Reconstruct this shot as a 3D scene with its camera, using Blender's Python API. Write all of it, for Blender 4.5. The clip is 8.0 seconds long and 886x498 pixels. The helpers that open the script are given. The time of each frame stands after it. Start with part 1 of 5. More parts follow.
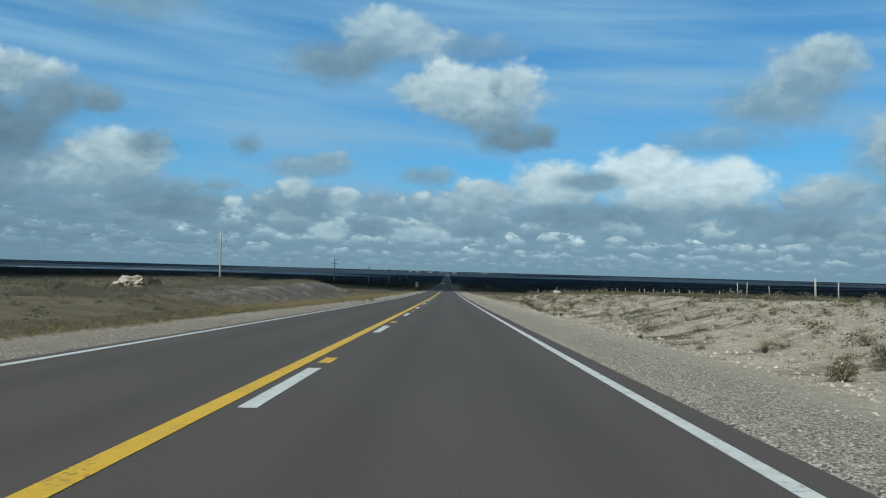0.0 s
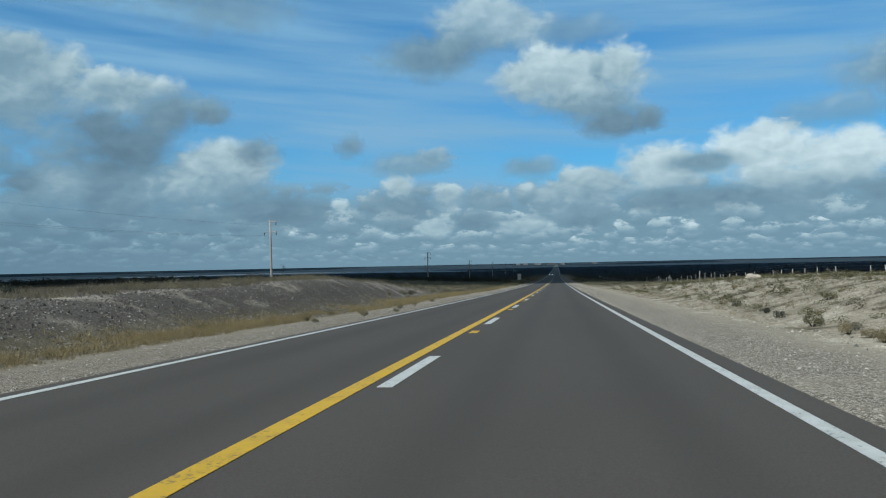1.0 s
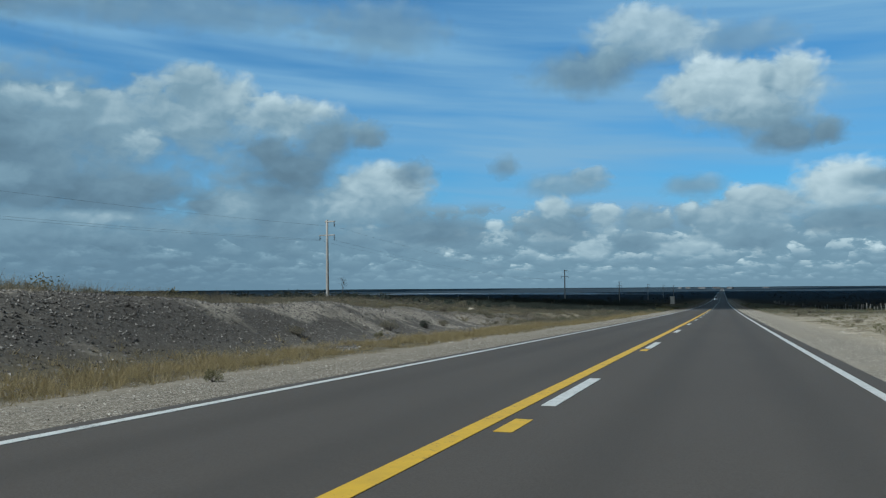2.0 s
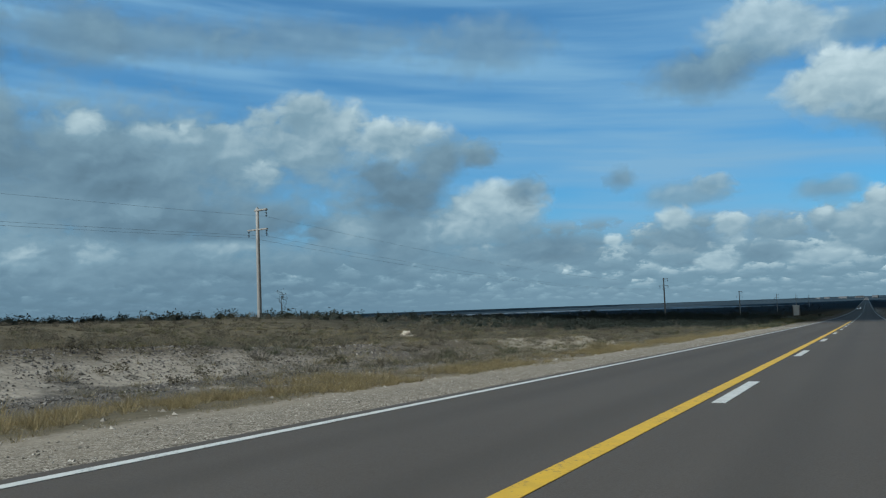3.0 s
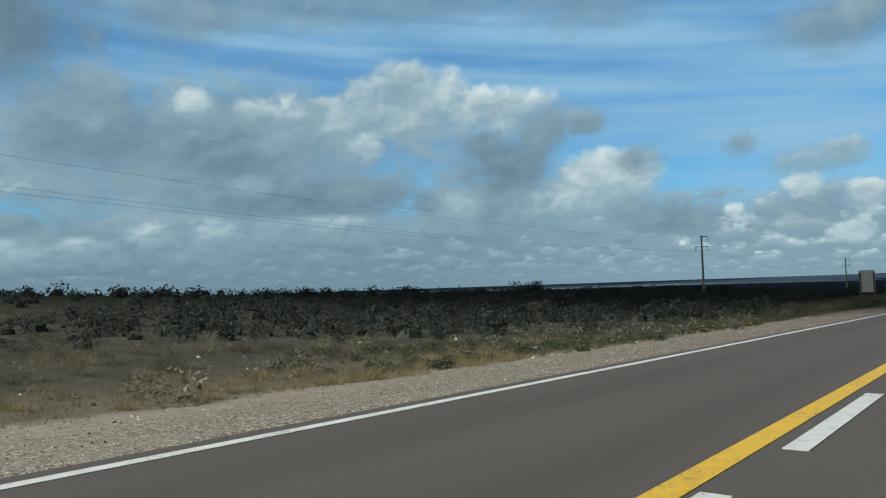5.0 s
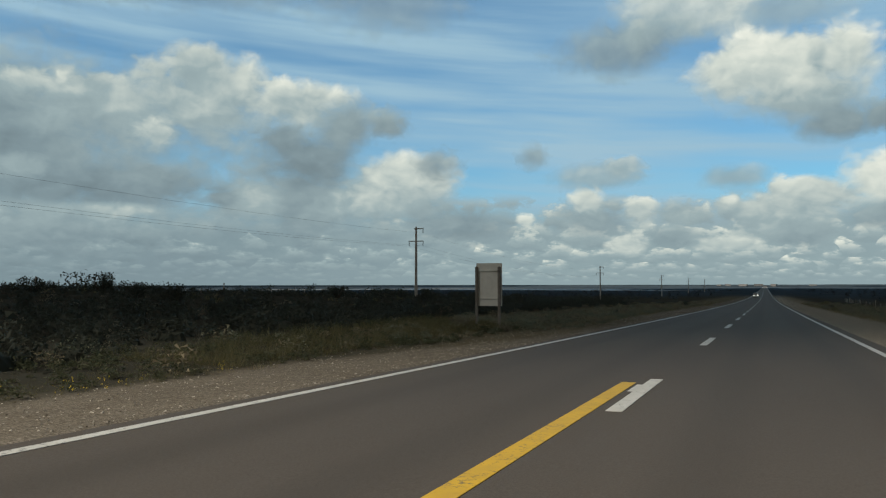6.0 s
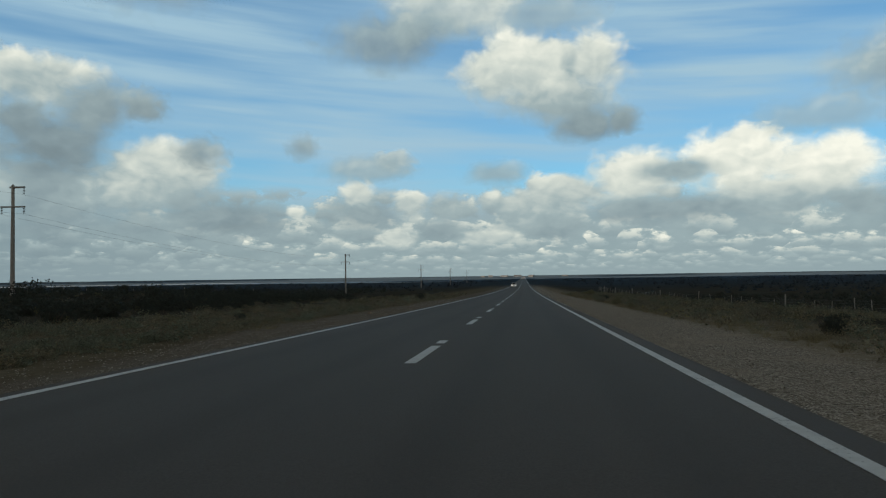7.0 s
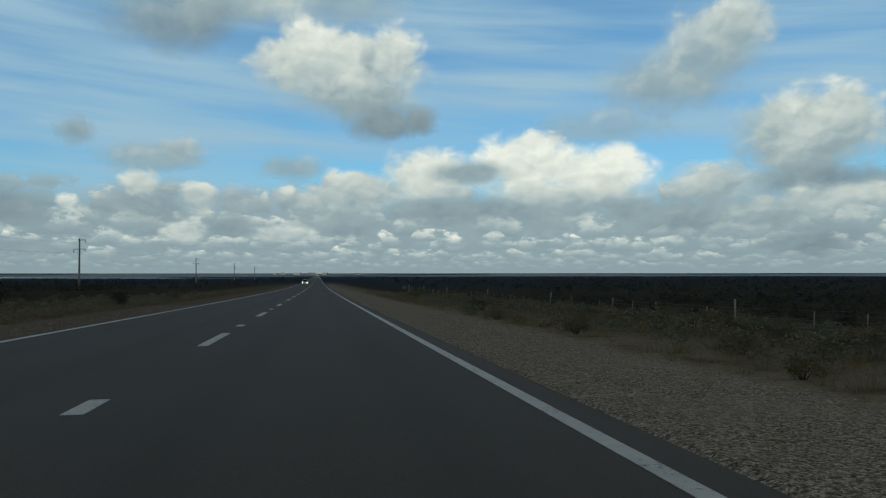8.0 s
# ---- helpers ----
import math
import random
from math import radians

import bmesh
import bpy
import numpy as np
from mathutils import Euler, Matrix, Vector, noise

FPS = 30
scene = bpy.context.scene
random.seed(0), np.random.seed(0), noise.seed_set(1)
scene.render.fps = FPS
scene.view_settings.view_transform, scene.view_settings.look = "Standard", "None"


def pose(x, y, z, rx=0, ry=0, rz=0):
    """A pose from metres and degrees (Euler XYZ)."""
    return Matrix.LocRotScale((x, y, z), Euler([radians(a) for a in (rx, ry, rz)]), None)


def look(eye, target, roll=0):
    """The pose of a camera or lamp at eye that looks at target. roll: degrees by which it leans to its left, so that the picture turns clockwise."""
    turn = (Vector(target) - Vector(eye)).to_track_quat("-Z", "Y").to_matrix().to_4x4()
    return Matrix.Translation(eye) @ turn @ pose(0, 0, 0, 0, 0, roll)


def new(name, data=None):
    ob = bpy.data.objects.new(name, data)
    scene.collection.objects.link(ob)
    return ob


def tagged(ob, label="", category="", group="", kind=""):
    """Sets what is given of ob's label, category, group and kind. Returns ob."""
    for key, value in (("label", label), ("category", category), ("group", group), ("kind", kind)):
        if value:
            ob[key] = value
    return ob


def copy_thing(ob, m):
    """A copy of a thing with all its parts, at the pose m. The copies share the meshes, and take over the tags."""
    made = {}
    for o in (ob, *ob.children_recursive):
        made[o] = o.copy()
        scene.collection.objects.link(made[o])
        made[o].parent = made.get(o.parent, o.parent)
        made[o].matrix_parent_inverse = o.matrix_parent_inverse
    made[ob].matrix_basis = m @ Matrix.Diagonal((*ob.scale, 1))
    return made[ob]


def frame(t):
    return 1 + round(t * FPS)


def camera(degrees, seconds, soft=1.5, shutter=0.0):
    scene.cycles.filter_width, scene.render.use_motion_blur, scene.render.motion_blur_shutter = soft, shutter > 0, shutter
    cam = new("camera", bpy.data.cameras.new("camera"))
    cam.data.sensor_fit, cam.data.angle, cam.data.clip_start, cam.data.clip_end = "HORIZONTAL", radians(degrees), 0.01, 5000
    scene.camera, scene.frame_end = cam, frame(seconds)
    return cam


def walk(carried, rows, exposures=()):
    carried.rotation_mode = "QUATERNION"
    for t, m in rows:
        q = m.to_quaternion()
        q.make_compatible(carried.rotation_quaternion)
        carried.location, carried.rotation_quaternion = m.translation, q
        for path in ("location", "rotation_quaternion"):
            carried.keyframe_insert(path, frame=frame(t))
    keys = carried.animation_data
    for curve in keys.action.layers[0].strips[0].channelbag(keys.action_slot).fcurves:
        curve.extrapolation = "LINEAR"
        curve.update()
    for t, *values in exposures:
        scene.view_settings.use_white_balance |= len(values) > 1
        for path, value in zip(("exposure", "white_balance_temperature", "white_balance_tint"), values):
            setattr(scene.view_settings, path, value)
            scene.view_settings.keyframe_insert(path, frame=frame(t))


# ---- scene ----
cam = camera(58.61, 8.0, soft=1.2, shutter=0.005)
PATH = [
    (0.0, pose(1.603, 0.000, 0.995, 91.607, -1.593, 0.400)),
    (0.2, pose(1.628, 7.015, 0.832, 92.364, -0.320, 0.376)),
    (0.3, pose(1.641, 10.523, 0.751, 91.917, -0.182, 0.414)),
    (0.5, pose(1.666, 17.538, 0.588, 92.162, -0.388, 0.472)),
    (0.7, pose(1.684, 23.930, 0.436, 93.790, -0.567, 2.002)),
    (0.8, pose(1.693, 27.126, 0.360, 93.702, -0.416, 3.577)),
    (1.0, pose(1.711, 33.518, 0.208, 91.164, 1.187, 8.213)),
    (1.2, pose(1.730, 40.472, 0.060, 92.368, 0.103, 10.847)),
    (1.3, pose(1.740, 43.948, -0.015, 92.979, -0.070, 11.919)),
    (1.5, pose(1.759, 50.902, -0.163, 92.661, 0.305, 14.239)),
    (1.7, pose(1.757, 57.609, -0.310, 92.683, 0.687, 16.830)),
    (1.8, pose(1.756, 60.962, -0.384, 93.100, 0.509, 17.630)),
    (2.0, pose(1.754, 67.669, -0.531, 92.891, 0.412, 19.504)),
    (2.2, pose(1.736, 74.356, -0.705, 93.404, 0.483, 22.022)),
    (3.3, pose(1.540, 111.324, -1.469, 93.990, 1.767, 31.026)),
    (3.5, pose(1.491, 118.181, -1.556, 93.450, 1.065, 33.503)),
    (3.7, pose(1.424, 124.154, -1.675, 93.032, 0.816, 35.752)),
    (3.8, pose(1.390, 127.140, -1.735, 92.473, 1.111, 36.839)),
    (4.0, pose(1.323, 133.113, -1.854, 92.807, 0.959, 37.043)),
    (4.2, pose(1.287, 139.025, -2.014, 93.024, 1.107, 38.539)),
    (5.3, pose(1.250, 171.884, -2.624, 92.374, 1.468, 35.092)),
    (5.5, pose(1.260, 177.804, -2.717, 91.416, 0.326, 32.867)),
    (5.7, pose(1.302, 184.934, -2.821, 90.128, 0.431, 29.098)),
    (5.8, pose(1.324, 188.500, -2.872, 90.696, -0.131, 26.339)),
    (6.0, pose(1.366, 195.630, -2.976, 92.652, 0.083, 22.219)),
    (6.2, pose(1.408, 202.189, -3.106, 92.641, 0.846, 19.479)),
    (6.3, pose(1.429, 205.468, -3.170, 92.719, 0.337, 17.410)),
    (6.5, pose(1.471, 212.027, -3.300, 92.013, 1.542, 14.628)),
    (6.7, pose(1.516, 218.105, -3.397, 92.018, 0.174, 9.414)),
    (6.8, pose(1.538, 221.145, -3.445, 91.268, 0.578, 8.294)),
    (7.0, pose(1.583, 227.223, -3.542, 92.046, 0.808, 5.876)),
    (7.2, pose(1.627, 234.059, -3.663, 92.256, 0.087, 1.154)),
    (7.3, pose(1.649, 237.476, -3.723, 92.302, -0.243, -0.752)),
    (7.5, pose(1.693, 244.312, -3.844, 92.089, -0.433, -3.618)),
    (7.7, pose(1.721, 250.613, -3.943, 90.932, -0.056, -7.335)),
    (7.8, pose(1.736, 253.764, -3.993, 89.163, 0.349, -8.259)),
    (8.0, pose(1.764, 260.065, -4.092, 91.814, 0.034, -8.997)),
]
EXPOSURES = [(0.0, -0.08, 5720, 2), (2.0, -0.12, 5600, 2), (3.5, -0.06, 5850, 3), (4.0, 0.1, 6050, 5), (5.5, 0.14, 6400, 6), (6.0, 0.22, 7400, 10), (6.5, 0.26, 7350, 11), (7.0, 0.28, 7500, 11), (7.5, 0.2, 7000, 8), (8.0, 0.18, 7200, 9)]
walk(cam, PATH, EXPOSURES)

# ---- node helpers ----


def put(sock, value):
    if isinstance(value, bpy.types.NodeSocket):
        sock.id_data.links.new(value, sock)
    elif value is not None:
        sock.default_value = value


def calc(nt, op, a, b=None, c=None):
    n = nt.nodes.new("ShaderNodeMath")
    n.operation = op
    put(n.inputs[0], a), put(n.inputs[1], b), put(n.inputs[2], c)
    return n.outputs[0]


def vec(nt, op, a, b=None, c=None):
    n = nt.nodes.new("ShaderNodeVectorMath")
    n.operation = op
    put(n.inputs[0], a), put(n.inputs[1], b), put(n.inputs[2], c)
    return n.outputs["Value"] if op == "LENGTH" else n.outputs["Vector"]


def xyz(nt, x, y, z=0.0):
    n = nt.nodes.new("ShaderNodeCombineXYZ")
    put(n.inputs[0], x), put(n.inputs[1], y), put(n.inputs[2], z)
    return n.outputs[0]


def split(nt, v):
    n = nt.nodes.new("ShaderNodeSeparateXYZ")
    put(n.inputs[0], v)
    return n.outputs


def fbm(nt, v, scale, detail=4.0, rough=0.55, distort=0.0):
    n = nt.nodes.new("ShaderNodeTexNoise")
    put(n.inputs["Vector"], v)
    n.inputs["Scale"].default_value, n.inputs["Detail"].default_value = scale, detail
    n.inputs["Roughness"].default_value, n.inputs["Distortion"].default_value = rough, distort
    return n.outputs["Fac"]


def cells(nt, v, scale, feature="F1", output="Distance"):
    n = nt.nodes.new("ShaderNodeTexVoronoi")
    n.feature = feature
    put(n.inputs["Vector"], v)
    n.inputs["Scale"].default_value = scale
    return n.outputs[output]


def step(nt, v, lo, hi, out0=0.0, out1=1.0):
    n = nt.nodes.new("ShaderNodeMapRange")
    n.interpolation_type = "SMOOTHSTEP"
    put(n.inputs["Value"], v), put(n.inputs["From Min"], lo), put(n.inputs["From Max"], hi)
    put(n.inputs["To Min"], out0), put(n.inputs["To Max"], out1)
    return n.outputs["Result"]


def blend(nt, fac, a, b):
    n = nt.nodes.new("ShaderNodeMix")
    n.data_type = "RGBA"
    put(n.inputs[0], fac)
    put(n.inputs[6], (*a, 1) if isinstance(a, tuple) else a)
    put(n.inputs[7], (*b, 1) if isinstance(b, tuple) else b)
    return n.outputs[2]


def ramp(nt, fac, *stops):
    n = nt.nodes.new("ShaderNodeValToRGB")
    put(n.inputs[0], fac)
    els = n.color_ramp.elements
    while len(els) < len(stops):
        els.new(0.5)
    for e, (p, col) in zip(els, stops):
        e.position, e.color = p, (*col, 1)
    return n.outputs[0]


def place(nt):
    return nt.nodes.new("ShaderNodeNewGeometry").outputs["Position"]


def surface(name, colour, rough=0.8, metal=0.0, bump=None, strength=0.3, dist=0.02, spec=0.4, thin=0.0):
    """A Principled material; colour, rough and bump are functions of the node tree, or plain values. thin: share of light that a leaf lets through."""
    m = bpy.data.materials.new(name)
    m.use_nodes = True
    nt = m.node_tree
    bsdf = nt.nodes["Principled BSDF"]
    col = colour(nt) if callable(colour) else (*colour, 1)
    put(bsdf.inputs["Base Color"], col)
    put(bsdf.inputs["Roughness"], rough(nt) if callable(rough) else rough)
    bsdf.inputs["Metallic"].default_value = metal
    bsdf.inputs["Specular IOR Level"].default_value = spec
    if bump:
        b = nt.nodes.new("ShaderNodeBump")
        b.inputs["Strength"].default_value, b.inputs["Distance"].default_value = strength, dist
        put(b.inputs["Height"], bump(nt))
        put(bsdf.inputs["Normal"], b.outputs[0])
    if thin:
        leaf = nt.nodes.new("ShaderNodeBsdfTranslucent")
        mix = nt.nodes.new("ShaderNodeMixShader")
        put(leaf.inputs[0], col), put(mix.inputs[0], thin), put(mix.inputs[1], bsdf.outputs[0]), put(mix.inputs[2], leaf.outputs[0])
        put(nt.nodes["Material Output"].inputs[0], mix.outputs[0])
    return m


# ---- world, sun ----
SUN_AZ, SUN_EL = 150.0, 42.0
sun_way = Vector((-math.sin(radians(SUN_AZ)) * math.cos(radians(SUN_EL)), math.cos(radians(SUN_AZ)) * math.cos(radians(SUN_EL)), math.sin(radians(SUN_EL))))
world = bpy.data.worlds.new("world")
scene.world = world
world.use_nodes = True
wt = world.node_tree
sky = wt.nodes.new("ShaderNodeTexSky")
sky.sky_type, sky.sun_disc = "NISHITA", False
sky.sun_elevation, sky.sun_rotation = radians(SUN_EL), radians(-SUN_AZ)
sky.air_density, sky.dust_density, sky.ozone_density = 1.0, 0.6, 2.0
gaze = wt.nodes.new("ShaderNodeTexCoord").outputs["Generated"]
gx, gy, gz = split(wt, gaze)
w_az = calc(wt, "ARCTAN2", gx, gy)
w_el = calc(wt, "ARCTAN2", gz, calc(wt, "SQRT", calc(wt, "ADD", calc(wt, "MULTIPLY", gx, gx), calc(wt, "MULTIPLY", gy, gy))))
# high thin streaks of ice cloud, long and almost level
tilt = calc(wt, "MULTIPLY_ADD", w_az, 0.07, w_el)
streak = fbm(wt, xyz(wt, calc(wt, "MULTIPLY", w_az, 1.9), calc(wt, "MULTIPLY", tilt, 20.0), 3.0), 1.0, 4.0, 0.5, 0.1)
sheet = fbm(wt, xyz(wt, calc(wt, "MULTIPLY", w_az, 1.1), calc(wt, "MULTIPLY", w_el, 7.0), 9.0), 1.0, 3.0, 0.5)
cirrus = calc(wt, "MULTIPLY", step(wt, streak, 0.30, 0.66), step(wt, sheet, 0.22, 0.60, 0.5, 1.0))
wisps = fbm(wt, xyz(wt, calc(wt, "MULTIPLY", w_az, 3.6), calc(wt, "MULTIPLY", tilt, 52.0), 6.0), 1.0, 4.0, 0.55, 0.2)
cirrus = calc(wt, "MULTIPLY", cirrus, step(wt, wisps, 0.30, 0.66, 0.62, 1.18))
cirrus = calc(wt, "MULTIPLY_ADD", cirrus, 0.78, 0.19)
deep = vec(wt, "MULTIPLY", sky.outputs[0], (0.43, 0.98, 1.28))
sky_col = blend(wt, cirrus, deep, (3.1, 5.3, 7.3))
put(wt.nodes["Background"].inputs["Color"], sky_col)
wt.nodes["Background"].inputs["Strength"].default_value = 0.085

sun = new("sun", bpy.data.lights.new("sun", "SUN"))
sun.data.energy, sun.data.angle, sun.data.color = 5.0, radians(0.53), (1.0, 0.965, 0.91)
sun.matrix_world = look(sun_way * 1000, (0, 0, 0))

# ---- the clouds: a low layer on a flattened dome round the whole place ----
DOME_R, DOME_H, DOME_MID, EYE = 4700.0, 520.0, (0.0, 140.0, -5.0), (1.6, 140.0, -2.0)
# bearing, height over the horizon, half width, half height (degrees), how white; back to front
VEILS = [
    (50.1, 19.2, 8.2, 1.8, 0.34), (38.8, 19.8, 9.6, 1.7, 0.36), (25.2, 19.2, 5.4, 2.1, 0.42), (66.6, 17.3, 7.8, 4.7, 0.12), (54.6, 19.0, 5.6, 2.4, 0.33), (-1.3, 17.3, 4.1, 1.5, 0.55),
]
LEFT_MASS = [
    (52.0, 9.0, 17.0, 6.2, 0.43), (54.0, 4.2, 17.0, 2.2, 0.46), (31.0, 6.0, 8.0, 2.6, 0.44),
    (64.4, 9.2, 6.3, 3.5, 0.47), (59.8, 14.2, 2.4, 1.7, 0.50), (59.8, 11.6, 5.5, 3.3, 0.33), (54.6, 11.0, 2.0, 3.4, 0.47), (51.3, 10.6, 4.9, 3.2, 0.31), (38.2, 12.2, 5.2, 3.0, 0.60),
    (38.3, 14.7, 2.2, 1.5, 0.62), (45.4, 11.4, 5.0, 2.5, 0.54), (49.5, 7.0, 6.3, 1.6, 0.32), (44.1, 6.9, 7.9, 1.8, 0.29), (49.7, 7.6, 1.7, 0.9, 0.50), (51.3, 10.7, 2.6, 2.4, 0.30),
]
LEFT_TOPS = [
    (31.6, 12.1, 3.6, 2.0, 0.70), (33.1, 13.3, 1.3, 0.9, 0.78), (51.5, 12.2, 4.0, 1.3, 0.52), (53.6, 13.2, 1.8, 0.9, 0.74), (49.0, 12.8, 1.9, 0.8, 0.70), (46.6, 12.6, 1.6, 0.8, 0.62), (44.5, 13.2, 1.3, 0.6, 0.60), (41.4, 10.1, 1.4, 1.1, 0.70),
    (31.1, 8.6, 3.9, 2.1, 0.26), (33.0, 10.1, 1.8, 1.2, 0.27), (28.5, 11.0, 2.5, 1.8, 0.36), (25.6, 11.3, 1.7, 1.1, 0.40), (66.5, 7.1, 2.3, 0.9, 0.62), (66.5, 4.9, 3.8, 0.7, 0.30),
]
LOW_LEFT = [
    (35.4, 5.7, 2.3, 1.5, 0.56), (37.2, 6.1, 1.2, 1.0, 0.33), (24.7, 6.7, 4.0, 2.6, 0.67), (26.8, 5.8, 3.3, 1.8, 0.63), (23.4, 5.4, 1.8, 1.5, 0.52), (44.8, 4.9, 3.4, 0.6, 0.62),
    (56.6, 4.0, 1.6, 1.1, 0.62), (52.1, 4.5, 1.7, 1.0, 0.64), (60.6, 3.5, 2.1, 0.8, 0.58), (64.8, 3.0, 2.7, 0.9, 0.55), (48.1, 3.3, 4.1, 0.8, 0.36), (31.9, 4.8, 1.8, 1.8, 0.34),
]
MID_HEAPS = [
    (20.5, 4.3, 4.0, 1.4, 0.36), (11.2, 4.6, 3.2, 1.4, 0.45), (11.6, 5.7, 1.2, 1.1, 0.74), (8.0, 5.0, 1.3, 1.1, 0.74), (5.4, 4.8, 1.7, 1.1, 0.52), (16.0, 4.6, 0.7, 0.5, 0.84), (-0.8, 4.3, 3.6, 1.8, 0.58),
    (-1.0, 6.2, 0.9, 0.9, 0.74), (2.1, 5.2, 1.1, 0.8, 0.60), (2.1, 5.7, 0.6, 0.3, 0.88), (-2.5, 3.4, 1.8, 1.1, 0.44), (8.9, 2.7, 1.4, 0.7, 0.74), (2.2, 2.7, 2.4, 0.6, 0.70), (5.7, 3.3, 1.7, 0.8, 0.40),
]
SMALL_GREYS = [(22.1, 8.5, 1.7, 1.2, 0.34), (15.4, 9.0, 1.2, 0.9, 0.42), (11.0, 7.6, 3.1, 1.0, 0.50), (9.0, 8.0, 1.3, 0.8, 0.58), (1.8, 7.2, 2.2, 0.9, 0.52)]
TALL_CLOUD = [
    (9.2, 15.8, 4.1, 1.8, 0.36), (4.9, 17.9, 4.5, 2.3, 0.70), (6.7, 16.6, 2.8, 1.6, 0.48), (-1.4, 13.6, 5.2, 2.5, 0.74), (1.9, 13.8, 2.2, 1.8, 0.74), (-5.0, 14.0, 2.0, 2.0, 0.78),
    (-1.0, 14.7, 3.4, 1.3, 0.80), (-3.3, 14.6, 0.6, 1.0, 0.66), (-2.7, 11.6, 3.6, 1.5, 0.56), (-4.6, 10.3, 2.9, 1.2, 0.30), (-6.8, 10.4, 1.4, 1.0, 0.36),
]
BANK = [
    (-7.7, 6.3, 3.4, 2.2, 0.80), (-14.4, 6.8, 3.5, 2.7, 0.90), (-14.9, 8.6, 1.7, 1.1, 0.94), (-19.1, 6.2, 3.6, 2.5, 0.90), (-20.4, 7.1, 2.0, 1.7, 0.92), (-21.5, 4.4, 1.9, 1.1, 0.50),
    (-10.6, 7.0, 2.8, 0.8, 0.50), (-12.9, 4.5, 9.0, 1.0, 0.44), (-17.2, 5.2, 4.3, 0.8, 0.62), (-7.8, 4.4, 3.2, 0.9, 0.40), (-3.0, 5.5, 2.4, 1.5, 0.66),
]
RIGHT_CLOUDS = [
    (-19.3, 9.9, 4.9, 1.2, 0.54), (-23.6, 12.4, 4.0, 2.1, 0.54), (-26.4, 14.3, 3.0, 2.5, 0.62), (-27.5, 15.5, 2.1, 1.5, 0.66), (-32.6, 8.0, 4.6, 3.1, 0.60), (-34.3, 9.7, 2.4, 1.8, 0.74),
    (-33.4, 6.0, 4.6, 1.1, 0.32), (-34.8, 4.8, 3.8, 1.1, 0.70), (-27.3, 5.6, 2.9, 1.7, 0.66), (-25.6, 3.8, 3.3, 1.4, 0.42), (-33.3, 2.1, 3.3, 1.1, 0.34), (-30.2, 3.7, 3.1, 1.2, 0.56),
]
THIN = {id(row): 0.6 for row in VEILS} | {id(row): 0.85 for row in RIGHT_CLOUDS[:4] + TALL_CLOUD[:3]} | {id(row): 0.8 for row in SMALL_GREYS} | {id(VEILS[3]): 0.92, id(RIGHT_CLOUDS[0]): 0.55}

# low heaps: fineness, from and to which height over the horizon, how few
PUFFS = [(0.95, 0.1, 1.8, 0.05), (0.60, 0.4, 3.2, 0.1), (0.42, 0.9, 5.2, 0.1), (0.32, 2.0, 6.6, 0.3)]


def billow(nt, p, scale, detail=1.0):
    """Cauliflower relief: 1 in the middle of each knob, falling to its edges."""
    n = nt.nodes.new("ShaderNodeTexVoronoi")
    n.voronoi_dimensions, n.feature = "2D", "SMOOTH_F1"
    put(n.inputs["Vector"], p)
    n.inputs["Scale"].default_value, n.inputs["Smoothness"].default_value, n.inputs["Detail"].default_value = scale, 0.5, detail
    n.inputs["Roughness"].default_value, n.normalize = 0.5, True
    return calc(nt, "MULTIPLY_ADD", n.outputs["Distance"], -3.1, 1.0)


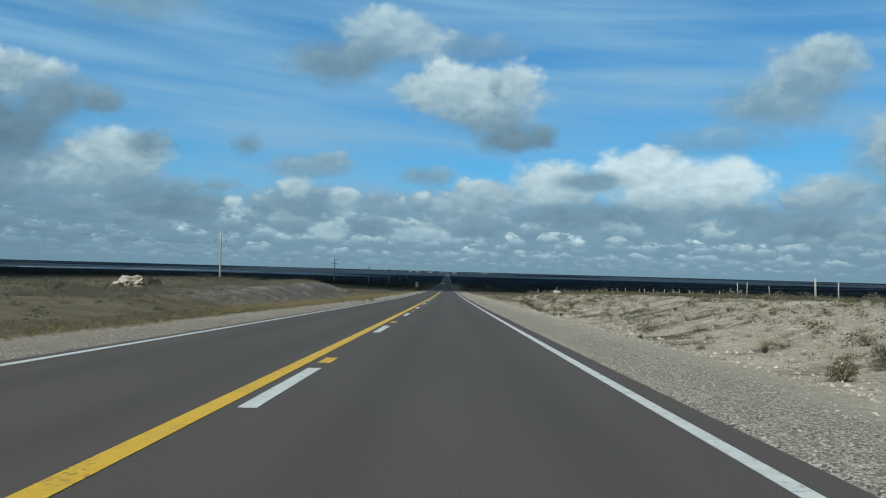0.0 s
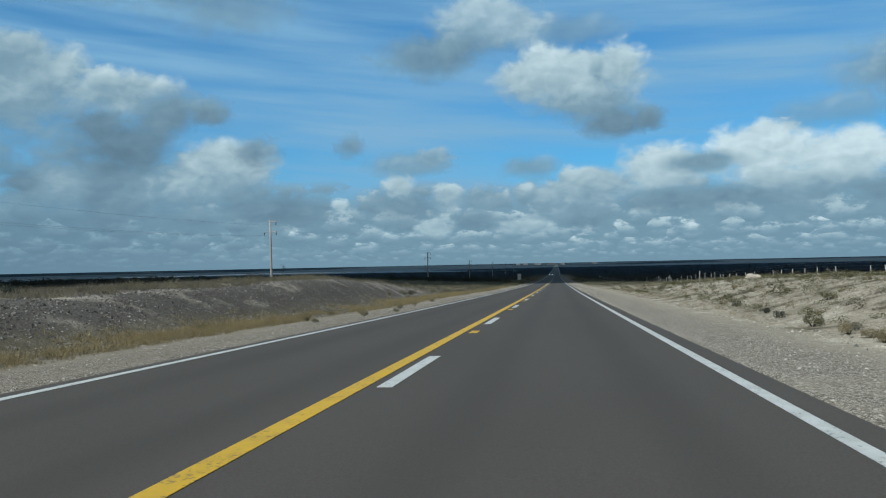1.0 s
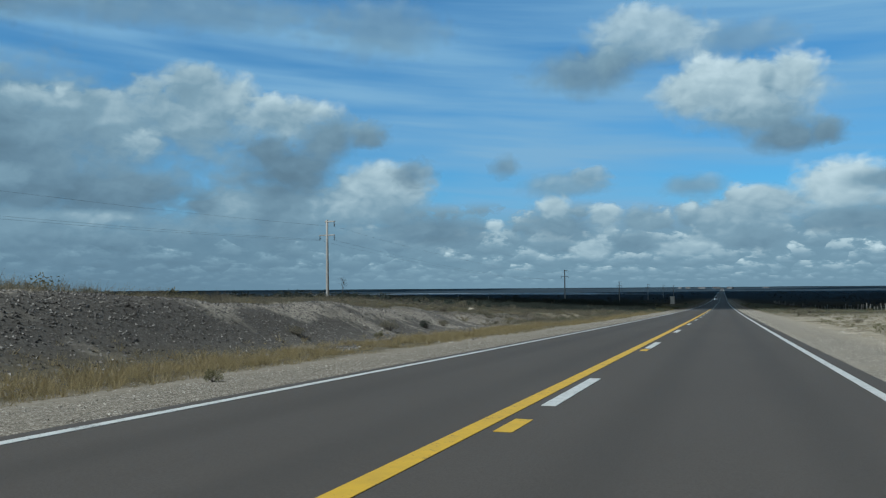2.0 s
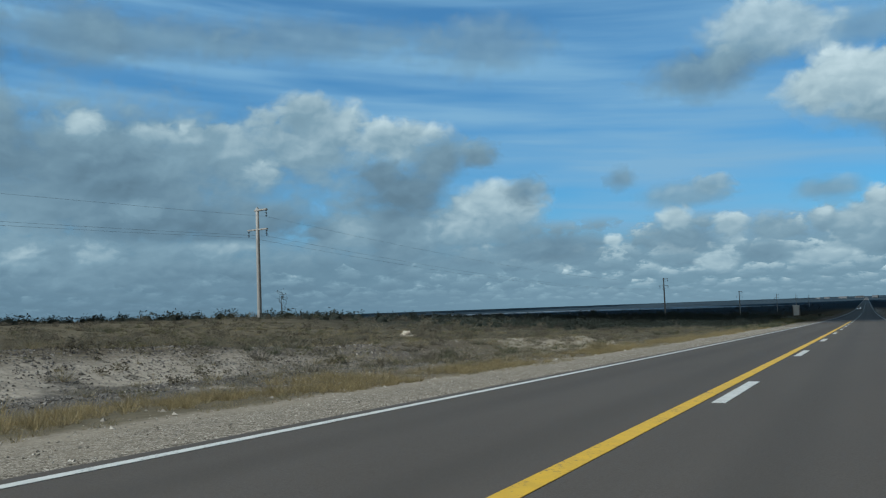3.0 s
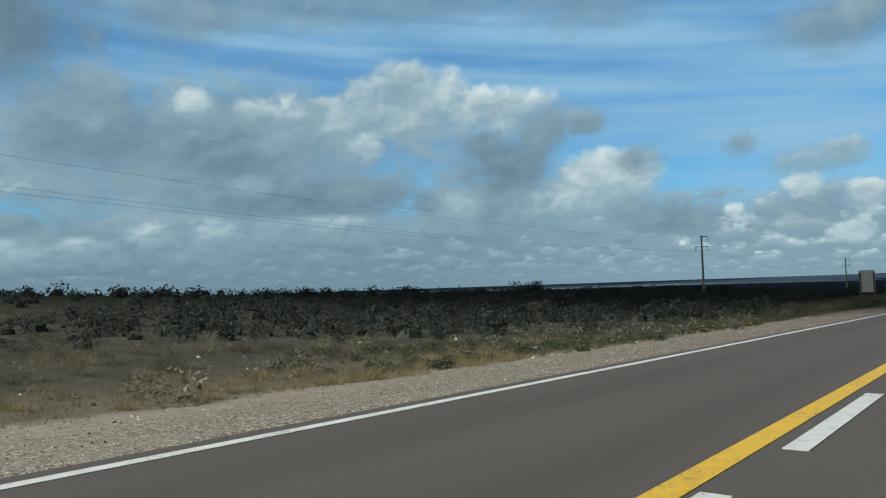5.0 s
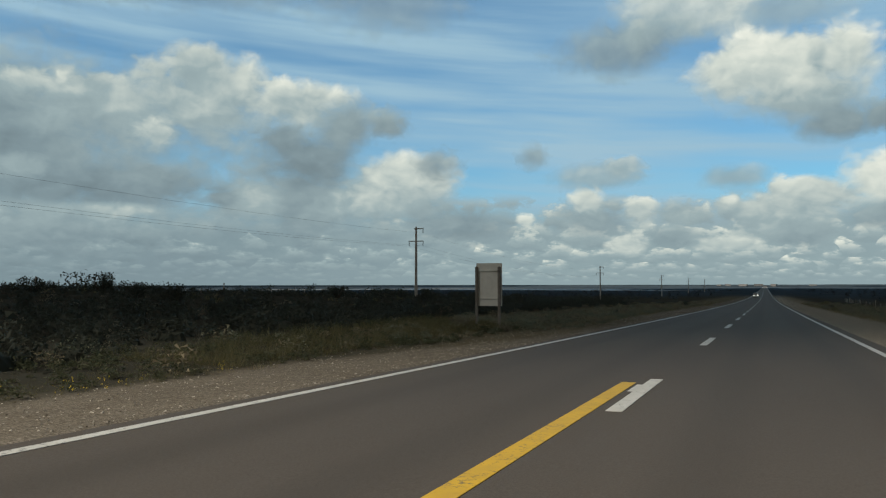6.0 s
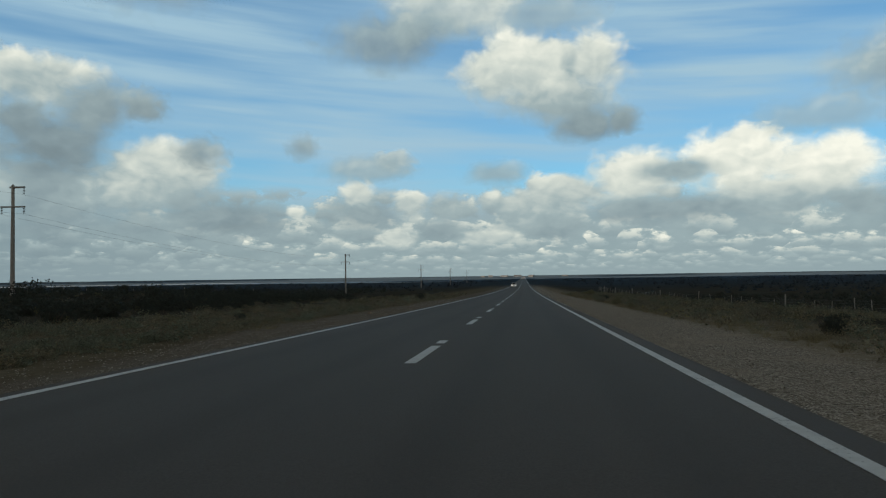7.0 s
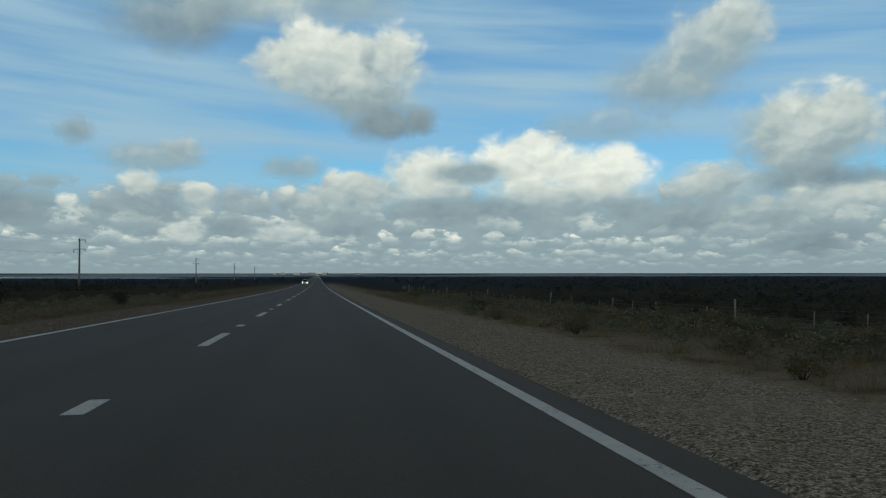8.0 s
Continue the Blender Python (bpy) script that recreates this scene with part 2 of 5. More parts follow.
def cloud_material(name, kind, heaps=()):
    m = bpy.data.materials.new(name)
    m.use_nodes = True
    nt = m.node_tree
    nt.nodes.clear()
    away = vec(nt, "SUBTRACT", place(nt), EYE)
    ax, ay, az = split(nt, away)
    flat = calc(nt, "SQRT", calc(nt, "ADD", calc(nt, "MULTIPLY", ax, ax), calc(nt, "MULTIPLY", ay, ay)))
    u = calc(nt, "MULTIPLY", calc(nt, "ARCTAN2", calc(nt, "MULTIPLY", ax, -1.0), ay), 57.2958)
    v = calc(nt, "MULTIPLY", calc(nt, "ARCTAN2", az, flat), 57.2958)
    # puffs shrink towards the horizon
    vv = calc(nt, "MULTIPLY_ADD", calc(nt, "LOGARITHM", calc(nt, "MAXIMUM", calc(nt, "ADD", v, 1.5), 0.5), 2.71828), 3.2, calc(nt, "MULTIPLY", v, 0.85))
    spot = xyz(nt, calc(nt, "MULTIPLY", u, 0.8), vv, 0.0)
    tw = nt.nodes.new("ShaderNodeTexNoise")
    put(tw.inputs["Vector"], spot)
    tw.inputs["Scale"].default_value, tw.inputs["Detail"].default_value, tw.inputs["Roughness"].default_value = 0.8, 2.0, 0.5
    bent = vec(nt, "MULTIPLY_ADD", vec(nt, "SUBTRACT", tw.outputs["Color"], (0.5, 0.5, 0.5)), (1.3, 1.3, 0.0), spot)
    lift = vec(nt, "ADD", bent, (0.25, 0.45, 0.0))

    def lay(under, amount, shade):
        n = nt.nodes.new("ShaderNodeMix")
        n.data_type = "VECTOR"
        put(n.inputs[0], amount), put(n.inputs[4], under), put(n.inputs[5], xyz(nt, shade, 1.0))
        return n.outputs[1]

    if kind == "rows":
        # low heaps, smaller towards the horizon: each has a round bright top and a flat grey base
        warp = vec(nt, "MULTIPLY_ADD", vec(nt, "SUBTRACT", tw.outputs["Color"], (0.5, 0.5, 0.5)), (0.7, 0.5, 0.0), vec(nt, "MULTIPLY", spot, (1.35, 1.0, 0.0)))
        curl = fbm(nt, spot, 1.5, 5.0, 0.6)
        tone = calc(nt, "ADD", step(nt, v, 0.0, 5.0, 0.41, 0.46), calc(nt, "MULTIPLY_ADD", fbm(nt, spot, 0.5, 4.0, 0.55), 0.24, -0.12))
        both = xyz(nt, tone, step(nt, v, 3.4, 6.4, 0.97, 0.0))
        for scale, bottom, top, few in PUFFS:
            p = vec(nt, "MULTIPLY_ADD", both, (1e-7, 1e-7, 0.0), warp)
            cell = nt.nodes.new("ShaderNodeTexVoronoi")
            cell.voronoi_dimensions, cell.feature = "2D", "F1"
            put(cell.inputs["Vector"], p)
            cell.inputs["Scale"].default_value, cell.inputs["Randomness"].default_value = scale, 1.0
            ox, oy, rest = split(nt, vec(nt, "MULTIPLY", vec(nt, "SUBTRACT", p, cell.outputs["Position"]), (scale, scale, 0.0)))
            luck, glow_up, rest = split(nt, cell.outputs["Color"])
            girth = vec(nt, "LENGTH", xyz(nt, ox, calc(nt, "MAXIMUM", calc(nt, "MULTIPLY", oy, 0.85), calc(nt, "MULTIPLY", oy, -2.0))))
            inside = calc(nt, "ADD", calc(nt, "SUBTRACT", 0.59, girth), calc(nt, "MULTIPLY_ADD", curl, 1.3, -0.65))
            a = calc(nt, "MULTIPLY", step(nt, inside, 0.0, 0.42), step(nt, luck, few - 0.1, few + 0.1))
            a = calc(nt, "MULTIPLY", a, calc(nt, "MULTIPLY", step(nt, v, bottom, bottom + 0.6), step(nt, v, top - 1.0, top, 1.0, 0.0)))
            shade = calc(nt, "ADD", calc(nt, "MULTIPLY_ADD", oy, 0.75, 0.46), calc(nt, "MULTIPLY_ADD", glow_up, 0.2, -0.04))
            shade = calc(nt, "ADD", shade, calc(nt, "MULTIPLY_ADD", curl, 0.30, -0.15))
            a = calc(nt, "MULTIPLY", a, step(nt, u, 14.0, 40.0, 1.0, 0.6))
            both = lay(both, a, calc(nt, "ADD", shade, step(nt, u, -10.0, 40.0, 0.06, -0.05)))
        tone, cover, rest = split(nt, both)
        # haze of the far distance
        far = step(nt, v, 0.0, 3.0, 0.62, 0.0)
        mix = nt.nodes.new("ShaderNodeMix")
        put(mix.inputs[0], far), put(mix.inputs[2], tone), put(mix.inputs[3], 0.42)
        tone = calc(nt, "SUBTRACT", mix.outputs[0], step(nt, u, 12.0, 48.0, 0.0, 0.17))
        cover = calc(nt, "MAXIMUM", cover, step(nt, v, 0.0, 2.2, 0.96, 0.0))
    elif kind == "heaps":
        both = xyz(nt, 0.45, 0.0)
        knob = billow(nt, bent, 0.40, 2.0)
        lit = calc(nt, "SUBTRACT", knob, billow(nt, lift, 0.40, 2.0))
        smear = fbm(nt, spot, 0.34, 5.0, 0.55, 0.4)
        curl = fbm(nt, bent, 1.1, 4.0, 0.6)
        wide = calc(nt, "ADD", calc(nt, "MULTIPLY", knob, 0.20), calc(nt, "MULTIPLY_ADD", smear, 1.0, -0.5))
        fine = calc(nt, "ADD", calc(nt, "MULTIPLY", billow(nt, bent, 1.1, 1.0), 0.14), calc(nt, "MULTIPLY_ADD", curl, 0.5, -0.25))
        ruffle = calc(nt, "MULTIPLY_ADD", fine, 0.7, wide)
        crisp = calc(nt, "MULTIPLY_ADD", fine, 1.7, calc(nt, "MULTIPLY", wide, 0.5))
        mottle = calc(nt, "ADD", calc(nt, "MULTIPLY_ADD", smear, 0.46, -0.23), calc(nt, "MULTIPLY_ADD", curl, 0.14, -0.07))
        at = xyz(nt, u, v, 0.0)
        for row in heaps:
            cu, cv, ru, rv, white = row
            # each puff is worked out after the one behind it, which keeps the shader small
            here = vec(nt, "MULTIPLY_ADD", both, (1e-7, 1e-7, 0.0), at)
            rel = vec(nt, "MULTIPLY_ADD", here, (1 / ru, 1 / rv, 0.0), (-cu / ru, -cv / rv, 0.0))
            up = calc(nt, "MINIMUM", calc(nt, "MAXIMUM", split(nt, rel)[1], -1.2), 1.2)
            inside = calc(nt, "ADD", calc(nt, "SUBTRACT", 1.27, vec(nt, "LENGTH", rel)), crisp if ru < 2.0 else ruffle)
            # tops are crisp, undersides melt away; over other cloud the shade changes softly
            a = step(nt, inside, 0.0, step(nt, up, -0.6, 0.7, 1.05, 0.55 if white > 0.55 else 0.95))
            if id(row) in THIN:
                a = calc(nt, "MULTIPLY", a, THIN[id(row)])
            tone, cover, rest = split(nt, both)
            free = calc(nt, "SUBTRACT", 1.0, cover)
            whole = calc(nt, "MULTIPLY_ADD", a, free, cover)
            soft = calc(nt, "MULTIPLY", step(nt, inside, 0.0, 0.95), 0.95 * THIN.get(id(row), 1.0))
            share = calc(nt, "DIVIDE", calc(nt, "MULTIPLY_ADD", soft, cover, calc(nt, "MULTIPLY", a, free)), calc(nt, "MAXIMUM", whole, 0.001))
            shade = calc(nt, "MULTIPLY_ADD", up, 0.14 if white > 0.55 else 0.08, white - 0.02)
            shade = calc(nt, "ADD", shade, calc(nt, "MULTIPLY_ADD", lit, 0.14 if white > 0.55 else 0.11, mottle))
            mix = nt.nodes.new("ShaderNodeMix")
            put(mix.inputs[0], share), put(mix.inputs[2], tone), put(mix.inputs[3], shade)
            both = xyz(nt, mix.outputs[0], whole)
        tone, cover, rest = split(nt, both)
    else:
        # behind and overhead: broken grey heaps, with the gap through which the sun reaches the road
        heap = fbm(nt, xyz(nt, calc(nt, "MULTIPLY", ax, 0.004), calc(nt, "MULTIPLY", ay, 0.004), 1.0), 1.0, 5.0, 0.55)
        gap = vec(nt, "MULTIPLY_ADD", xyz(nt, ax, ay), (1 / 110.0, 1 / 165.0, 0.0), (GAP[0] / -110.0, GAP[1] / -165.0, 0.0))
        ring = calc(nt, "ADD", calc(nt, "SQRT", vec(nt, "LENGTH", vec(nt, "MULTIPLY", gap, gap))), calc(nt, "MULTIPLY_ADD", heap, 0.4, -0.2))
        cover = calc(nt, "MULTIPLY", step(nt, ring, 0.94, 1.2), 0.98)
        opening = step(nt, heap, 0.30, 0.42)
        beyond = step(nt, vec(nt, "LENGTH", vec(nt, "SUBTRACT", xyz(nt, ax, ay), (GAP[0], GAP[1] + 400.0, 0.0))), 900.0, 1300.0)
        cover = calc(nt, "MULTIPLY", cover, calc(nt, "MAXIMUM", opening, calc(nt, "SUBTRACT", 1.0, beyond)))
        tone = calc(nt, "MULTIPLY_ADD", heap, 0.5, -0.16)
    col = ramp(nt, tone, (0.0, (0.105, 0.158, 0.198)), (0.30, (0.177, 0.262, 0.322)), (0.55, (0.262, 0.367, 0.425)), (0.80, (0.50, 0.59, 0.605)), (1.0, (0.72, 0.79, 0.78)))
    if kind == "behind":
        col = ramp(nt, tone, (0.0, (0.085, 0.09, 0.092)), (0.5, (0.22, 0.23, 0.235)))
    glow = nt.nodes.new("ShaderNodeEmission")
    put(glow.inputs[0], col)
    glow.inputs[1].default_value = 1.0
    clear = nt.nodes.new("ShaderNodeBsdfTransparent")
    both = nt.nodes.new("ShaderNodeMixShader")
    put(both.inputs[0], cover), put(both.inputs[1], clear.outputs[0]), put(both.inputs[2], glow.outputs[0])
    out = nt.nodes.new("ShaderNodeOutputMaterial")
    put(out.inputs[0], both.outputs[0])
    m.cycles.emission_sampling = "NONE"
    return m


rise = DOME_H / sun_way.z
GAP = (sun_way.x * rise + 68.0, sun_way.y * rise - 140.0 + 53.0)


def dome_mesh(name, front):
    """A part of the flattened dome: the front part spans the bearings -55 to 85 degrees below 40 degrees."""
    bm = bmesh.new()
    rings, spokes = 60, 144
    grid = {}
    for i in range(rings + 1):
        e = -0.02 + (math.pi / 2 + 0.02) * (i / rings)
        for j in range(spokes):
            b = 2 * math.pi * j / spokes
            grid[i, j] = bm.verts.new((DOME_MID[0] - DOME_R * math.cos(e) * math.sin(b), DOME_MID[1] + DOME_R * math.cos(e) * math.cos(b), DOME_MID[2] + DOME_H * math.sin(e)))
    for i in range(rings):
        for j in range(spokes):
            b = (360.0 * (j + 0.5) / spokes + 180) % 360 - 180
            mid = DOME_R * math.cos(math.pi / 2 * (i + 0.5) / rings)
            ahead = -57 < b < 87 and mid > 800
            if ahead == front:
                q = (grid[i, j], grid[i, (j + 1) % spokes], grid[i + 1, (j + 1) % spokes], grid[i + 1, j])
                bm.faces.new(q)
    loose = [w for w in bm.verts if not w.link_faces]
    bmesh.ops.delete(bm, geom=loose, context="VERTS")
    for fc in bm.faces:
        fc.smooth = True
    me = bpy.data.meshes.new(name)
    bm.to_mesh(me)
    bm.free()
    return me


for dome_name, kind, shrink, text in (
    ("backdrop_clouds_low", "rows", 1.0, "rows of small white and grey heaped clouds along the horizon"),
    ("backdrop_clouds_left", "heaps", 0.996, "large mass of grey and white heaped cloud over the scrub"),
    ("backdrop_clouds_ahead", "heaps", 0.992, "large white and grey heaped clouds over the plain"),
    ("backdrop_clouds_behind", "behind", 1.0, "broken grey cloud layer overhead and behind"),
):
    me = dome_mesh(dome_name, kind != "behind")
    me.transform(Matrix.Translation(DOME_MID) @ Matrix.Scale(shrink, 4) @ Matrix.Translation([-v for v in DOME_MID]))
    me.materials.append(cloud_material(dome_name, kind, {"backdrop_clouds_left": VEILS + LEFT_MASS + LEFT_TOPS + LOW_LEFT, "backdrop_clouds_ahead": MID_HEAPS + SMALL_GREYS + TALL_CLOUD + BANK + RIGHT_CLOUDS}.get(dome_name, ())))
    tagged(new(dome_name, me), text, "clouds", kind="structure")

# ---- ground form ----
G0, G1 = 0.0249, 4.26e-5


def road_z(y):
    """Height of the carriageway: it falls down a long slope and runs out level on the plain."""
    y = np.asarray(y, float)
    body = -G0 * np.clip(y, -60, 584.5) + G1 * np.clip(y, -60, 584.5) ** 2 / 2
    return body + np.clip(-60 - y, 0, None) * 0.01 + np.clip(y - 1500, 0, None) * 0.0016


def smooth(x, lo, hi):
    w = np.clip((np.asarray(x, float) - lo) / (hi - lo), 0, 1)
    return w * w * (3 - 2 * w)


def lump(x, y, size, seed):
    """Smooth value noise between -1 and 1."""
    x, y = np.asarray(x, float) / size + seed * 17.3, np.asarray(y, float) / size + seed * 9.1
    i, j = np.floor(x), np.floor(y)
    fx, fy = x - i, y - j
    fx, fy = fx * fx * (3 - 2 * fx), fy * fy * (3 - 2 * fy)

    def h(a, b):
        s = np.sin(a * 127.1 + b * 311.7 + seed * 74.7) * 43758.5453
        return (s - np.floor(s)) * 2 - 1

    return (h(i, j) * (1 - fx) + h(i + 1, j) * fx) * (1 - fy) + (h(i, j + 1) * (1 - fx) + h(i + 1, j + 1) * fx) * fy


def ground_z(x, y):
    x, y = np.asarray(x, float), np.asarray(y, float)
    s = np.abs(x)
    base = road_z(y)
    # left: a low spoil bank along the brow, then rising fields, then scrub level with the road
    foot = np.interp(y, [0, 80, 113, 140], [7.6, 8.2, 11.5, 9.0])
    bank = np.interp(y, [-40, 5, 25, 42, 60, 75, 95, 106, 120, 140, 165, 190, 260], [0.5, 0.25, 0.3, 0.7, 1.05, 1.28, 1.30, 1.0, 0.6, 0.28, 0.2, 0.05, 0.0])
    field = np.interp(y, [-60, 40, 70, 110, 150, 288, 400, 620], [0.35, 0.35, 0.5, 1.35, 2.1, 1.0, -0.2, -0.4])
    left = bank * smooth(s, foot, foot + 3.3) + (field - bank) * smooth(s, foot + 5, np.where(y < 100, 24, 44))
    # right: a cut verge at the brow, then ground that falls below the road
    verge = np.interp(y, [-60, 60, 82, 104, 125, 200, 290, 600], [1.0, 1.12, 1.02, 0.65, 0.3, -0.1, -0.06, -0.05])
    outer = np.interp(y, [-60, 20, 46, 107, 143, 192, 300, 420, 620], [0.9, 0.9, 1.0, 1.35, 1.0, -0.1, -1.35, -1.4, -0.5])
    right = verge * smooth(s, 6.6, 12.5) + (outer - verge) * smooth(s, 12, 26)
    off = np.where(x < 0, left, right) - 0.045 * smooth(s, 3.7, 4.4) - 0.06 * smooth(s, 4.5, 6.4)
    on_bank = np.where(x < 0, smooth(s, foot + 0.6, foot + 3.4) * (1 - smooth(s, foot + 6, foot + 11)), 0.0) * smooth(y, 24, 45) * (1 - smooth(y, 112, 132))
    off = off + on_bank * (0.17 * lump(x, y, 9.0, 51) + 0.13 * lump(x, y, 3.7, 52) + 0.05 * lump(x, y, 1.3, 53))
    off = off + 0.38 * np.exp(-(((x + 9.0) / 2.6) ** 2) - ((y - 219.0) / 10.0) ** 2)
    near = base + off
    plain = -7.9 + 7.4 * smooth(np.hypot(x, y - 140), 1300, 4700) + 0.5 * lump(x, y, 160, 3)
    w = np.maximum(smooth(y, 430, 900), smooth(s, 90, 330) * smooth(y, 40, 330))
    corridor = smooth(s, 14, 70)
    z = near * (1 - w * corridor) + plain * w * corridor
    rough = smooth(s, 6.0, 9.0) * np.where(x > 0, 0.08, np.where((s < 16) & (y > 30) & (y < 130), 0.4, 1.0))
    z = z + rough * (np.where(x > 0, 0.0, 0.06) * lump(x, y, 5.5, 1) + 0.04 * lump(x, y, 2.1, 2) + 0.035 * lump(x, y, 0.9, 5)) + (1 - rough) * smooth(s, 4.0, 4.6) * 0.012 * lump(x, y, 1.3, 4)
    under = np.where(x < 0, 1 - smooth(s, 3.66, 3.9), 1 - smooth(s, 3.72, 3.98))
    return z - under * 0.10


# ---- fast mesh building ----
def make_mesh(name, verts, faces, material, flat=True):
    verts, faces = np.asarray(verts, np.float32), np.asarray(faces, np.int32)
    me = bpy.data.meshes.new(name)
    me.vertices.add(len(verts))
    me.vertices.foreach_set("co", verts.ravel())
    k = faces.shape[1]
    me.loops.add(faces.size)
    me.loops.foreach_set("vertex_index", faces.ravel())
    me.polygons.add(len(faces))
    me.polygons.foreach_set("loop_start", np.arange(len(faces), dtype=np.int32) * k)
    me.update(calc_edges=True)
    me.materials.append(material)
    me.polygons.foreach_set("use_smooth", np.full(len(faces), not flat))
    return me


def scatter(name, kinds, spots, material, flat=True):
    """One mesh of many small pieces. kinds: (verts, faces) pairs; spots: rows of x, y, z, size across, size up, turn."""
    spots = np.asarray(spots, float)
    pick = np.arange(len(spots)) % len(kinds)
    vs, fs, n = [], [], 0
    for k, (bv, bf) in enumerate(kinds):
        rows = spots[pick == k]
        if not len(rows):
            continue
        ca, sa = np.cos(rows[:, 5])[:, None], np.sin(rows[:, 5])[:, None]
        x = (bv[None, :, 0] * ca - bv[None, :, 1] * sa) * rows[:, 3, None] + rows[:, 0, None]
        y = (bv[None, :, 0] * sa + bv[None, :, 1] * ca) * rows[:, 3, None] + rows[:, 1, None]
        z = bv[None, :, 2] * rows[:, 4, None] + rows[:, 2, None]
        vs.append(np.stack([x, y, z], -1).reshape(-1, 3))
        fs.append((bf[None] + (np.arange(len(rows)) * len(bv))[:, None, None] + n).reshape(-1, bf.shape[1]))
        n += len(rows) * len(bv)
    return make_mesh(name, np.concatenate(vs), np.concatenate(fs), material, flat)


def part(name, bm, material, parent, label=""):
    """One mesh object under a thing or a part, from a bmesh or a ready mesh."""
    if isinstance(bm, bmesh.types.BMesh):
        me = bpy.data.meshes.new(name)
        bm.to_mesh(me)
        bm.free()
        me.materials.append(material)
    else:
        me = bm
    ob = new(name, me)
    ob.parent = parent
    return tagged(ob, label)


def box(bm, x0, x1, y0, y1, z0, z1, bevel=0.0):
    made = bmesh.ops.create_cube(bm, size=1.0)["verts"]
    for w in made:
        w.co = ((x0 + x1) / 2 + w.co.x * (x1 - x0), (y0 + y1) / 2 + w.co.y * (y1 - y0), (z0 + z1) / 2 + w.co.z * (z1 - z0))
    if bevel:
        edges = list({e for w in made for e in w.link_edges})
        bmesh.ops.bevel(bm, geom=edges, offset=bevel, segments=2, affect="EDGES")


def tube(bm, points, radii, sides=10, caps=True):
    """A round tapering bar along points."""
    rings = []
    for i, pt in enumerate(points):
        pt = Vector(pt)
        a, b = Vector(points[max(i - 1, 0)]), Vector(points[min(i + 1, len(points) - 1)])
        d = (b - a).normalized()
        side = d.cross(Vector((0, 0, 1)) if abs(d.z) < 0.9 else Vector((0, 1, 0))).normalized()
        up = side.cross(d)
        rings.append([bm.verts.new(pt + (side * math.cos(2 * math.pi * k / sides) + up * math.sin(2 * math.pi * k / sides)) * radii[i]) for k in range(sides)])
    for a, b in zip(rings, rings[1:]):
        for k in range(sides):
            fc = bm.faces.new((a[k], a[(k + 1) % sides], b[(k + 1) % sides], b[k]))
            fc.smooth = True
    if caps:
        bm.faces.new(rings[0][::-1])
        bm.faces.new(rings[-1])


# ---- materials ----
def asphalt_colour(nt):
    p = place(nt)
    px, py, pz = split(nt, p)
    fine = fbm(nt, p, 60.0, 3.0, 0.7)
    wide = fbm(nt, xyz(nt, calc(nt, "MULTIPLY", px, 0.7), calc(nt, "MULTIPLY", py, 0.12)), 1.0, 4.0)
    wheel = calc(nt, "ABSOLUTE", calc(nt, "SUBTRACT", calc(nt, "ABSOLUTE", calc(nt, "SUBTRACT", calc(nt, "ABSOLUTE", px), 1.75)), 0.8))
    track = step(nt, wheel, 0.05, 0.45, 1.0, 0.0)
    col = ramp(nt, calc(nt, "MULTIPLY_ADD", fine, 0.75, calc(nt, "MULTIPLY", wide, 0.25)), (0.25, (0.053, 0.0460, 0.0398)), (0.75, (0.110, 0.0960, 0.0835)))
    return blend(nt, calc(nt, "MULTIPLY", track, 0.35), col, (0.055, 0.0488, 0.0425))


def paint_colour(tone, worn):
    def build(nt):
        p = place(nt)
        chips = fbm(nt, p, 22.0, 6.0, 0.7)
        patchy = fbm(nt, p, 1.7, 3.0)
        wear = calc(nt, "MULTIPLY", step(nt, calc(nt, "MULTIPLY_ADD", patchy, 0.35, chips), 0.74, 0.86), 0.8)
        grime = fbm(nt, p, 5.0, 4.0)
        return blend(nt, wear, blend(nt, step(nt, grime, 0.3, 0.75), tone, worn), (0.08, 0.077, 0.072))
    return build


